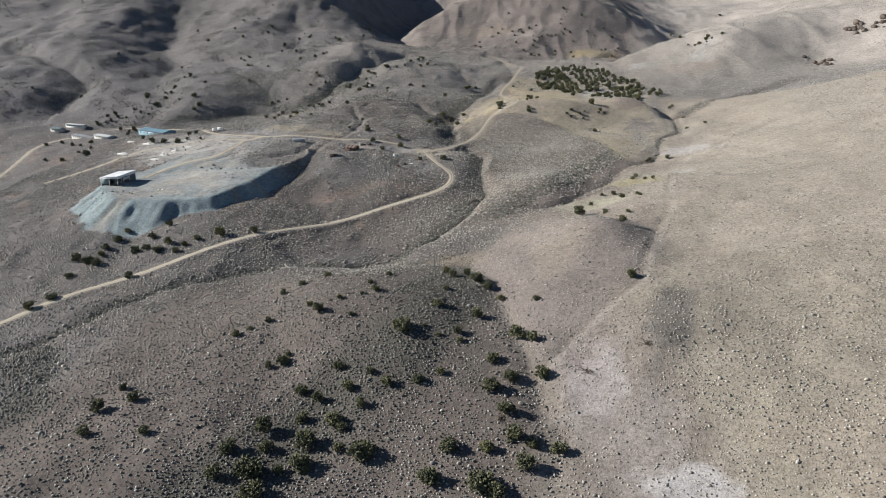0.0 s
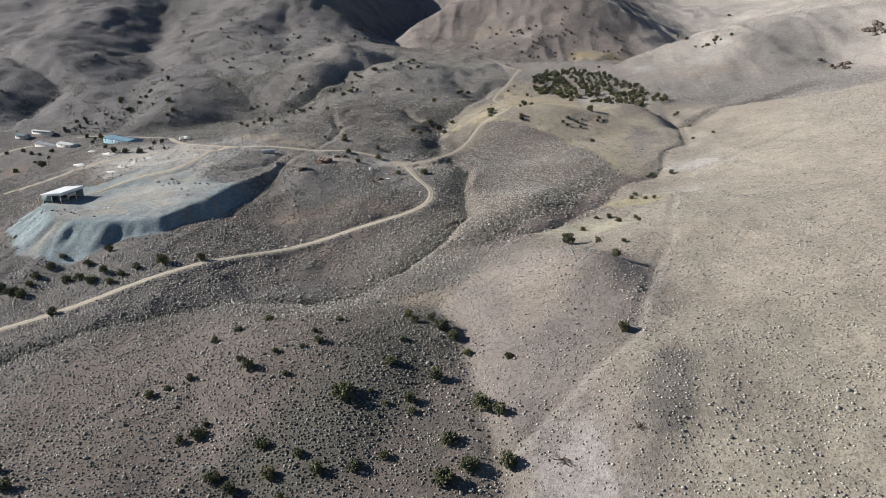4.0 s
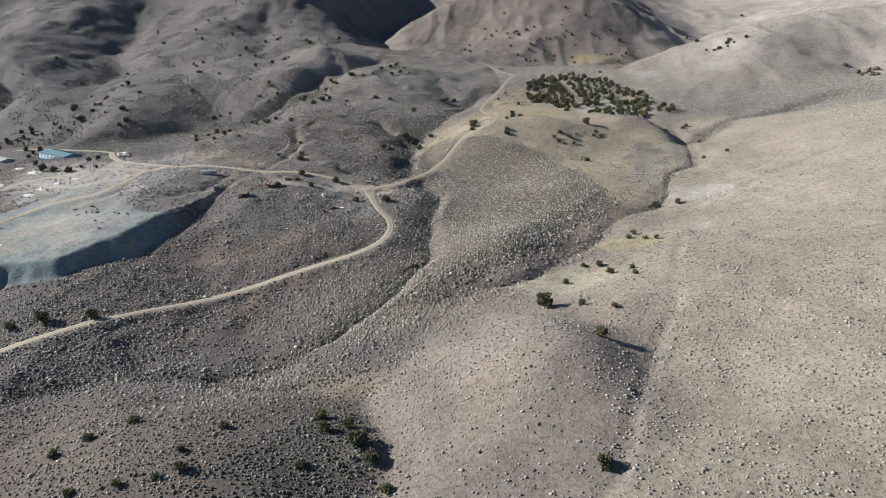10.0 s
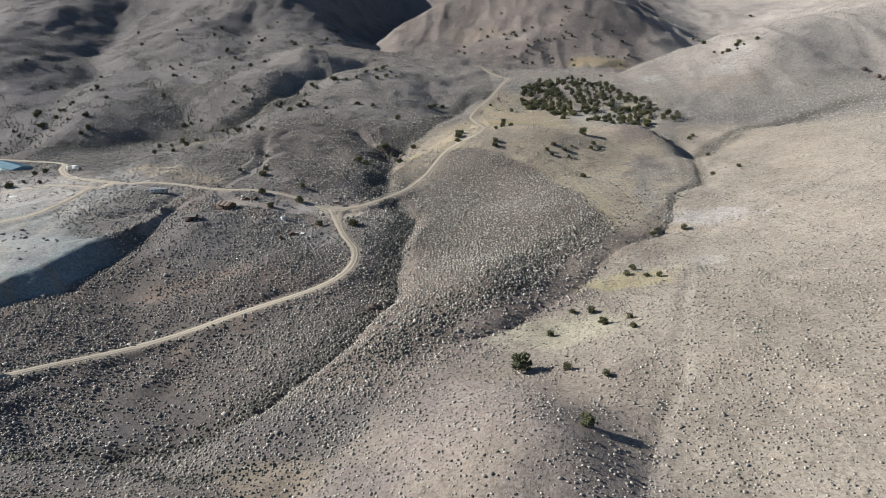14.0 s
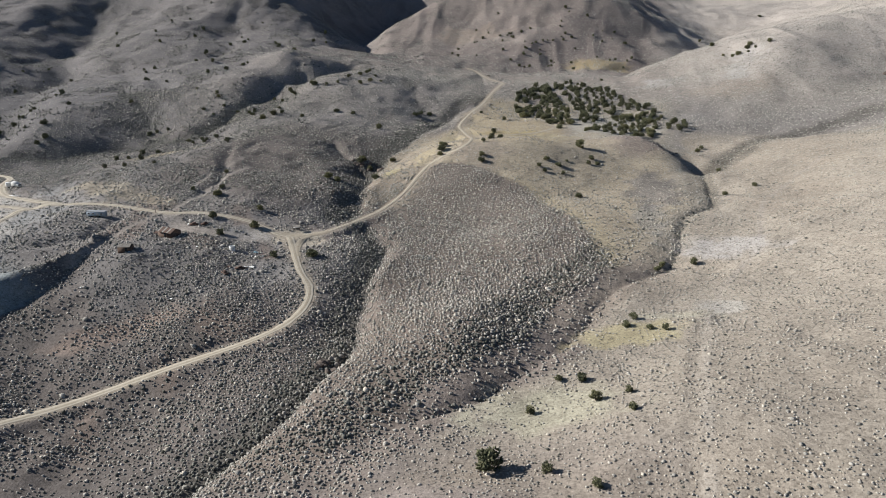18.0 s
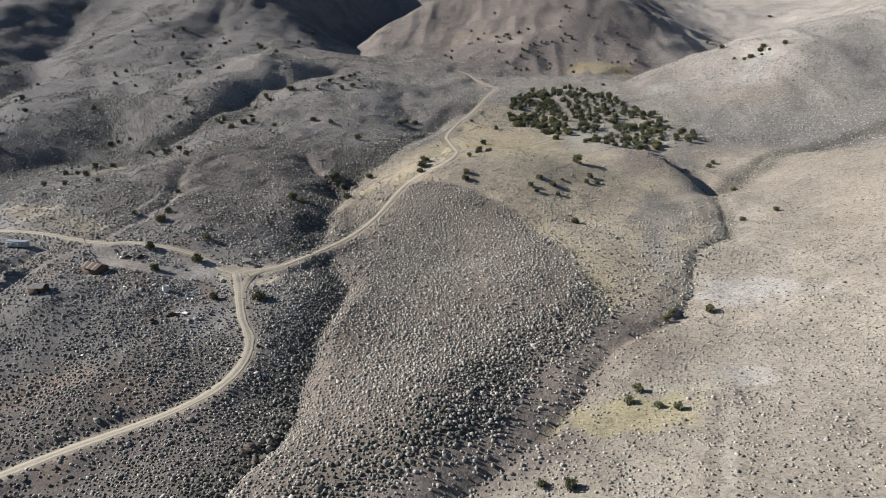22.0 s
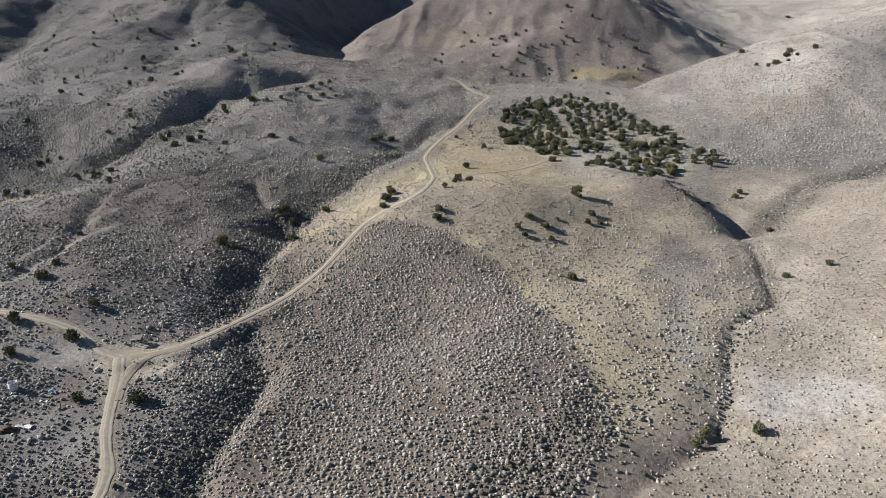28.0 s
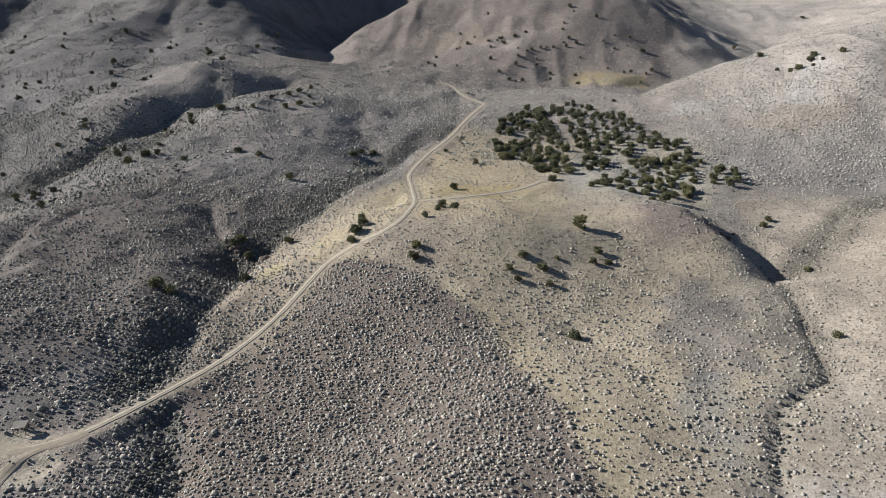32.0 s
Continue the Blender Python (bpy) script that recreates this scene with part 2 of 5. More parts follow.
# stream beds, from above to below: line, depth, reach of the bank on the west or north side, reach on the other side, length over which the upper end fades
WASHES = {
    "main_wash": ([(40, 760), (44, 720), (50, 690), (55, 650), (54, 610), (39, 592), (36, 570), (37, 554), (31, 535), (24, 527), (11, 506), (3, 488), (0, 467),
                   (-7, 446), (-15, 433), (-31, 410), (-43, 402), (-48, 388), (-51, 368), (-58, 352), (-67, 338), (-80, 326), (-105, 324), (-135, 330)], 1.2, 14.0, 10.0, 30),
    "gully_channel": ([(-88, 468), (-81, 453), (-82, 435), (-83, 416), (-85, 400), (-89, 388), (-94, 375), (-100, 360), (-108, 350)], 1.8, 3.0, 3.4, 10),
    "wash_channel": ([(50, 692), (53, 672), (55, 650), (54, 610), (39, 592), (36, 570), (37, 554), (31, 535), (24, 527), (11, 506), (3, 488), (0, 467), (-7, 446), (-15, 433),
                      (-31, 410), (-43, 402)], 1.2, 3.0, 2.6, 5),
    "west_gully": ([(-131, 572), (-124, 563), (-112, 550), (-104, 538), (-97, 517), (-95, 500), (-91, 484), (-88, 468), (-81, 453), (-82, 435), (-83, 416), (-85, 400),
                    (-89, 388), (-94, 375), (-100, 360), (-108, 350)], 4.0, 22.0, 8.0, 45),
    "knoll_gully": ([(-108, 350), (-122, 343), (-138, 336), (-160, 330), (-179, 319), (-196, 308), (-212, 294), (-238, 266), (-252, 232), (-300, 180)], 2.0, 16.0, 9.0, 1),
    "north_draw": ([(-132, 867), (-142, 810), (-147, 751), (-151, 697), (-153, 660), (-148, 630), (-141, 600), (-131, 572)], 2.4, 28.0, 8.0, 60),
    "spring_track": ([(42, 490), (35, 428), (32, 375), (26, 348), (21, 315), (15, 275), (1, 254), (-9, 238), (-18, 224)], 0.8, 2.4, 1.8, 20),
    "west_draw": ([(-285, 964), (-290, 905), (-310, 850), (-312, 795), (-325, 712), (-345, 690), (-398, 700), (-433, 667), (-560, 640)], 3.5, 18.0, 12.0, 40),
    "mountain_draw": ([(-800, 1230), (-764, 1141), (-729, 1060), (-678, 937), (-610, 868), (-560, 770), (-515, 706), (-500, 660)], 7.0, 55.0, 34.0, 60),
    "outer_draw": ([(-900, 890), (-776, 815), (-715, 800), (-676, 763), (-650, 705)], 15.0, 80.0, 26.0, 40),
    "dark_hill_foot": ([(-500, 830), (-450, 790), (-395, 745), (-360, 700)], 5.0, 34.0, 18.0, 30),
    "tree_hill_draw": ([(-345, 930), (-318, 885), (-298, 833), (-292, 763), (-312, 735)], 2.5, 30.0, 18.0, 40),
    "bench_draw": ([(-208, 889), (-172, 825), (-160, 792)], 2.5, 26.0, 16.0, 30),
    "knoll_foot": ([(-12, 190), (-22, 228), (-45, 280), (-58, 305), (-66, 322)], 2.0, 12.0, 9.0, 20),
    "shadow_valley": ([(-330, 1490), (-380, 1380), (-404, 1290), (-392, 1210), (-364, 1152), (-352, 1116)], 17.0, 60.0, 34.0, 150),
    "centre_flank": ([(150, 1420), (110, 1300), (78, 1210), (51, 1152), (30, 1100), (0, 1040)], 10.0, 46.0, 40.0, 60),
    "face_rill": ([(-560, 1180), (-520, 1090), (-480, 1000), (-450, 930)], 5.0, 34.0, 20.0, 40),
    "ridge_notch": ([(-560, 900), (-500, 862), (-452, 836), (-420, 800)], 3.0, 26.0, 18.0, 30),
    "knob_bank": ([(24, 722), (33, 713), (42, 705), (53, 695)], 5.0, 7.0, 22.0, 8),
    "old_cut": ([(-205, 745), (-215, 723), (-226, 690), (-238, 662), (-244, 648), (-233, 632)], 0.8, 4.0, 4.0, 10),
    "upper_scarp": ([(-237, 524), (-239, 508), (-244, 496), (-258, 486)], 2.6, 9.0, 6.0, 8),
    "east_brush_draw": ([(190, 840), (132, 800), (95, 765), (62, 700), (50, 685)], 1.5, 14.0, 10.0, 40),
    "middle_rill": ([(-205, 700), (-178, 665), (-162, 650), (-150, 640)], 3.0, 14.0, 7.0, 20),
    "bench_rill": ([(-262, 660), (-240, 620), (-222, 585), (-215, 552)], 2.0, 10.0, 6.0, 20),
    "slope_rill": ([(150, 600), (110, 575), (75, 545), (45, 530), (34, 538)], 1.0, 8.0, 6.0, 20),
}
ROADS = {
    "lower_road": [(-330, 205), (-296, 240), (-275, 273), (-250, 301), (-225, 328), (-203, 351), (-186, 374), (-167, 398), (-144, 422),
                   (-120, 444), (-111, 462), (-114, 480), (-127, 496), (-141, 517), (-147, 525)],
    "upper_road": [(-147, 525), (-138, 532), (-132, 541), (-125, 568), (-118, 602), (-113, 636), (-105, 650), (-96, 660), (-93, 676), (-102, 714), (-117, 752),
                   (-127, 778), (-129, 811), (-126, 858), (-127, 905), (-127, 940), (-130, 965), (-155, 995), (-172, 1021), (-185, 1030)],
    "mine_road": [(-147, 525), (-155, 526), (-172, 532), (-200, 531), (-219, 526), (-254, 527), (-279, 525), (-298, 517), (-302, 499), (-308, 480), (-325, 467),
                  (-336, 450), (-335, 430)],
    "town_road": [(-283, 525), (-310, 530), (-338, 541), (-368, 565), (-400, 600), (-440, 622), (-514, 617)],
    "flat_road": [(-298, 517), (-320, 521), (-344, 523), (-362, 516), (-384, 511), (-402, 496), (-412, 478), (-440, 440)],
    "west_road": [(-500, 450), (-515, 485), (-540, 525), (-562, 560), (-572, 588), (-560, 606)],
    "spur_track": [(-100, 716), (-86, 722), (-72, 738), (-60, 756), (-51, 780)],
}
ROADS = {k: rounded(v) for k, v in ROADS.items()}
DUMP_TOP = [(-345, 392), (-318, 372), (-286, 372), (-255, 388), (-244, 418), (-238, 452), (-231, 478), (-234, 512), (-268, 528),
            (-310, 512), (-345, 470), (-362, 430)]


# low mounds: x, y, height, radii
MOUNDS = [(-6, 336, 4.5, 20, 24), (20, 240, 3.5, 16, 22), (8, 722, 3.0, 22, 18), (-70, 250, 3.0, 18, 40),
          (-115, 716, -1.5, 8, 16), (-168, 664, 3.5, 9, 8), (-152, 590, 2.5, 9, 9), (-176, 640, 2.0, 10, 8), (-200, 655, 2.0, 12, 9)]


def crease(x, y, line, depth, west_bank, east_bank, fade):
    """A stream bed cut as a sharp fold: how deep it lies under the plain ground."""
    p = np.array(line, float)
    reach = max(west_bank, east_bank) * 1.3
    cut = np.zeros(np.shape(x))
    m = (x > p[:, 0].min() - reach) & (x < p[:, 0].max() + reach) & (y > p[:, 1].min() - reach) & (y < p[:, 1].max() + reach)
    u, v = x[m], y[m]
    wander = min(west_bank, east_bank) * 0.4
    u, v = u + wander * rough(u, v, wander * 5 + 3, 5), v + wander * rough(u, v, wander * 5 + 3, 6)
    d, _, _ = near_line(u, v, line)
    best, east = np.full(np.shape(u), 1e9), np.zeros(np.shape(u), bool)
    for (x0, y0), (x1, y1) in zip(line, line[1:]):
        dx, dy = x1 - x0, y1 - y0
        t = np.clip(((u - x0) * dx + (v - y0) * dy) / (dx * dx + dy * dy), 0, 1)
        e = np.hypot(u - x0 - t * dx, v - y0 - t * dy)
        east = np.where(e < best, dx * (v - y0) - dy * (u - x0) > 0, east)
        best = np.minimum(e, best)
    bank = np.where(east, east_bank, west_bank) * (1 + 0.25 * rough(u, v, 30, 7))
    head = step(0, fade, np.hypot(u - line[0][0], v - line[0][1]))
    cut[m] = depth * head * np.clip(1 - d / bank, 0, 1) ** 1.35
    return cut


def ground0(x, y):
    """The land without roads."""
    z = lie(x, y)
    far = step(700, 1150, y) + step(450, 800, np.abs(x + 60))
    far = np.clip(far, 0, 1)
    z = z + rough(x, y, 46, 1) * (1.0 + 1.6 * far) + rough(x, y, 19, 2) * (0.6 + 0.7 * far) + rough(x, y, 8, 3) * 0.35
    west_side = step(-95, -150, x)
    z = z + (0.35 - np.abs(rough(x + 0.5 * y, y - 0.3 * x, 30, 14))) * (0.5 + 0.8 * west_side) + (0.35 - np.abs(rough(x, y, 12, 15))) * (0.3 + 0.6 * west_side)
    z = z + (0.4 - np.abs(rough(x * 0.5, y, 13, 16))) * 0.5 * step(0, 30, x)
    # erosion ribs running down the mountain sides
    rib = 1 - np.abs(rough(x + 0.35 * y, y * 0.25, 60, 9))
    west = step(-300, -420, x) * step(780, 900, y)
    z = z + far * (rib - 0.6) * (1.8 + 3 * west)
    z = z + west * (0.5 - np.abs(rough(x - 0.3 * y, y * 0.3, 85, 12))) * 5
    z = z + far * (0.5 - np.abs(rough(x + 0.2 * y, y * 0.4, 24, 10))) * 2.2
    for cx, cy, high, rx, ry in MOUNDS:
        z = z + high * np.exp(-((x - cx) / rx) ** 2 - ((y - cy) / ry) ** 2)
    for line, depth, west_bank, east_bank, fade in WASHES.values():
        z = z - crease(x, y, line, depth, west_bank, east_bank, fade)
    return z


def dump(x, y):
    """The level top and the steep flanks of the waste heap: its height there, far below elsewhere."""
    out, _ = outside(x, y, DUMP_TOP)
    top = 26.5 + np.clip((np.asarray(y) - 385) / 95, 0, 1.1) * 13.5 * step(-330, -250, x)
    around = np.arctan2(np.asarray(y) - 440, np.asarray(x) + 295) * 60
    runs = (2.6 * (0.45 - np.abs(rough(around, out * 0.08, 8, 4))) + 2.4 * (0.4 - np.abs(rough(around, out * 0.12, 4.2, 11)))) * np.minimum(out / 5, 1)
    return top - out * 0.72 + runs + rough(x, y, 9, 8) * 0.35 + 0.3 * rough(x, y, 4, 13)


def ground(x, y):
    """The height of the ground."""
    x, y = np.asarray(x, float), np.asarray(y, float)
    z = ground0(x, y)
    out, deep = outside(x, y, DUMP_TOP)
    heap = dump(x, y)
    z = np.where(out > 0, np.maximum(z, heap), z + (heap - z) * step(0, 16, deep) * step(470, 440, y) + np.maximum(heap - z, 0) * (1 - step(0, 16, deep)) * step(490, 450, y))
    for line in ROADS.values():
        d, px, py = near_line(x, y, line)
        m = d < 9
        if np.any(m):
            level = lie(px[m], py[m]) + rough(px[m], py[m], 46, 1)
            h2, _ = outside(px[m], py[m], DUMP_TOP)
            level = np.where(h2 < 12, np.maximum(level, dump(px[m], py[m])), level)
            z[m] = z[m] + (level - z[m]) * step(8, 3.2, d[m])
    return z
# ---------------------------------------------------------------- ground sheet
def axis(lo, hi, fine, low_end, high_end, coarse, far_lo, far_hi, grow=1.15):
    """Grid lines: close together between lo and hi, wider apart out to the ends, then ever wider to the horizon."""
    mid = list(np.arange(low_end, lo, coarse)) + list(np.arange(lo, hi, fine)) + list(np.arange(hi, high_end, coarse))
    left, s, v = [], coarse, mid[0]
    while v > far_lo:
        s = min(s * grow, 90)
        v -= s
        left.append(v)
    right, s, v = [], coarse, mid[-1]
    while v < far_hi:
        s = min(s * grow, 90)
        v += s
        right.append(v)
    return np.array(left[::-1] + mid + right)


def side_of(y, line):
    """Where a line that runs down the valley stands at y."""
    p = np.array(sorted(line, key=lambda q: q[1]))
    return np.interp(y, p[:, 1], p[:, 0])


def patch(x, y, cx, cy, rx, ry, turn=0.0, seed=0):
    a = radians(turn)
    u = ((x - cx) * math.cos(a) + (y - cy) * math.sin(a)) / rx
    v = (-(x - cx) * math.sin(a) + (y - cy) * math.cos(a)) / ry
    r = np.hypot(u, v) + 0.35 * rough(x, y, max(min(rx, ry) * 0.6, 3), 20 + seed) + 0.2 * rough(x, y, 3.5, 40 + seed)
    return step(1.15, 0.6, r)


EAST_LINE = [(40, 1100), (40, 760), (49, 660), (50, 605), (36, 565), (25, 526), (3, 485), (-4, 446), (-30, 411), (-46, 378), (-58, 335), (-66, 315),
             (-58, 300), (-45, 275), (-22, 228), (-10, 190), (0, 100)]
GULLY_LINE = WASHES["north_draw"][0] + WASHES["west_gully"][0][1:]
KNOLL_BRUSH = [(-110, 140), (-90, 195), (-70, 245), (-62, 300)]
# the upper and eastern limit of the brown, densely grown top of the spur
BELT_LINE = [(-100, 642), (-75, 637), (-47, 622), (-30, 596), (-12, 576), (-3, 556), (3, 527), (0, 500), (-12, 471), (-22, 440)]
THICKETS = {"knoll_brush": KNOLL_BRUSH, "low_thicket": [(-240, 215), (-222, 195), (-205, 175)]}
# old tracks and worn ground: line, half width
LANES = [([(-152, 527), (-140, 530), (-134, 536)], 4.5), ([(-345, 455), (-325, 440), (-300, 432), (-275, 440)], 3.0), ([(-400, 510), (-370, 500), (-340, 490), (-310, 500)], 3.0),
         ([(-216, 531), (-216, 550), (-219, 578), (-221, 614)], 1.8), ([(-214, 524), (-201, 514), (-182, 514), (-162, 517), (-154, 526)], 4.0),
         ([(-127, 940), (-110, 948), (-60, 800), (-50, 780)], 1.6), ([(12, 961), (22, 930), (32, 914), (48, 913), (56, 930), (42, 968)], 2.0), ([(61, 936), (71, 915), (82, 906)], 1.8),
         ([(80, 980), (93, 967), (99, 934), (92, 921), (84, 935), (85, 957)], 2.2), ([(-227, 468), (-228, 479), (-226, 503), (-221, 524)], 1.6),
         ([(-226, 563), (-232, 600), (-233, 632)], 1.3), ([(118, 681), (94, 645), (76, 606), (68, 548), (50, 511), (42, 474)], 0.8)]
# bare earths: x, y, radii, turn, colour, how strongly
EARTHS = {
    "east": [
        (15, 463, 22, 9, 20, (0.43, 0.38, 0.235), 0.8),
        (32, 480, 16, 4, 10, (0.45, 0.42, 0.33), 0.7),
        (-8, 412, 24, 13, 10, (0.43, 0.41, 0.31), 0.75),
        (56, 552, 26, 11, -8, (0.50, 0.475, 0.45), 0.75),
        (42, 560, 9, 12, 0, (0.42, 0.395, 0.37), 0.35),
        (50, 490, 10, 8, 0, (0.50, 0.48, 0.44), 0.6),
        (0, 213, 10, 18, -20, (0.40, 0.375, 0.36), 0.75),
        (12, 195, 18, 24, 20, (0.36, 0.325, 0.30), 0.5),
        (-4, 222, 12, 16, 0, (0.34, 0.30, 0.285), 0.5),
        (30, 172, 15, 11, 0, (0.52, 0.50, 0.485), 0.8),
        (27, 246, 9, 24, -15, (0.19, 0.175, 0.155), 0.8),
        (5, 338, 14, 16, 0, (0.26, 0.23, 0.205), 0.6),
        (-22, 345, 26, 30, 0, (0.29, 0.25, 0.232), 0.6),
    ],
    "spur": [
        (-120, 660, 8, 22, 10, (0.42, 0.36, 0.24), 0.7),
        (24, 635, 15, 38, 5, (0.225, 0.208, 0.195), 0.75),
        (-40, 668, 30, 16, 0, (0.37, 0.325, 0.25), 0.7),
        (-80, 655, 18, 22, 10, (0.31, 0.265, 0.225), 0.5),
        (22, 585, 9, 18, 0, (0.31, 0.31, 0.30), 0.5),
        (-74, 322, 14, 10, 0, (0.36, 0.30, 0.22), 0.5),
    ],
    "north": [
        (-75, 745, 26, 20, -10, (0.44, 0.36, 0.19), 0.75),
        (-45, 735, 22, 16, 0, (0.40, 0.35, 0.24), 0.6),
        (-115, 716, 9, 20, 15, (0.46, 0.40, 0.27), 0.8),
        (16, 712, 24, 20, 0, (0.30, 0.245, 0.22), 0.75),
        (-12, 800, 40, 40, 10, (0.45, 0.43, 0.375), 0.75),
        (-40, 1095, 42, 24, 10, (0.44, 0.35, 0.19), 0.75),
        (30, 945, 22, 22, 0, (0.46, 0.44, 0.42), 0.7),
        (95, 936, 14, 26, 0, (0.47, 0.45, 0.42), 0.75),
        (108, 975, 18, 24, 0, (0.46, 0.44, 0.42), 0.6),
        (90, 900, 40, 22, 0, (0.33, 0.275, 0.22), 0.5),
        (8, 700, 15, 17, 0, (0.27, 0.23, 0.195), 0.7),
        (-220, 1180, 60, 30, 0, (0.37, 0.30, 0.235), 0.5),
        (-150, 1150, 30, 16, 0, (0.38, 0.33, 0.29), 0.5),
    ],
    "mine": [
        (-135, 640, 7, 8, 0, (0.45, 0.40, 0.24), 0.7),
        (-137, 488, 12, 16, 0, (0.36, 0.345, 0.325), 0.55),
        (-190, 470, 36, 26, 0, (0.20, 0.195, 0.19), 0.5),
        (-325, 500, 62, 46, 0, (0.40, 0.40, 0.385), 0.75),
        (-375, 535, 60, 26, -20, (0.36, 0.345, 0.32), 0.6),
        (-164, 522, 16, 7, 0, (0.38, 0.36, 0.335), 0.8),
        (-141, 525, 16, 10, 0, (0.46, 0.41, 0.33), 1.0),
        (-265, 545, 40, 11, -12, (0.40, 0.345, 0.255), 0.7),
        (-350, 507, 78, 34, -15, (0.43, 0.41, 0.375), 0.85),
        (-300, 640, 30, 16, 30, (0.44, 0.37, 0.23), 0.6),
        (-172, 440, 30, 8, 40, (0.33, 0.25, 0.20), 0.6),
    ],
}
EARTHS = [p for v in EARTHS.values() for p in v]


def zones(x, y, z):
    """How far a place belongs to the east slope, the gully banks, the waste heap and the near knoll."""
    wig = rough(x, y, 14, 31) * 3
    east = step(-2 - 10 * step(330, 280, y), 8 + 4 * step(330, 280, y), x + wig - side_of(y, EAST_LINE)) * step(820, 760, y)
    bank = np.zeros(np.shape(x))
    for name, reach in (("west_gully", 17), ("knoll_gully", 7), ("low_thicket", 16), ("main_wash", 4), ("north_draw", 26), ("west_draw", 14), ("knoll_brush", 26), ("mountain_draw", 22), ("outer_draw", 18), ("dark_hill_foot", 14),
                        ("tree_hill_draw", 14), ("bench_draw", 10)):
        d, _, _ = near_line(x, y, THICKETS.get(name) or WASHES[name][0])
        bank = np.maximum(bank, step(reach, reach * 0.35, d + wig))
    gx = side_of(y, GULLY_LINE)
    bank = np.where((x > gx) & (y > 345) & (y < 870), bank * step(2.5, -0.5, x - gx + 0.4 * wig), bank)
    # the spur's densely grown foot along the main wash, its shade added to bank
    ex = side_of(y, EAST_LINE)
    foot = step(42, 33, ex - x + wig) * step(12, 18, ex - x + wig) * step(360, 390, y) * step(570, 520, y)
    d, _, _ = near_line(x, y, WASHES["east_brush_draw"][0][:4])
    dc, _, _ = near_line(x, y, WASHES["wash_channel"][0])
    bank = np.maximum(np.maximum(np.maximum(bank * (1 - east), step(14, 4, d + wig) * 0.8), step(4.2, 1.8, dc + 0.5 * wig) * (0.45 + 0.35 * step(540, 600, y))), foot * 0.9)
    out, deep = outside(x, y, DUMP_TOP)
    heap = np.where(out > 0, step(1.2, 0.4, z - dump(x, y)) * step(60, 40, out), 1.0) * step(470, 430, y + 0.4 * (x + 240))
    knoll = step(340, 300, y - 0.2 * (x + 100)) * (1 - east) * step(-230, -190, x)
    return east, bank, heap, knoll


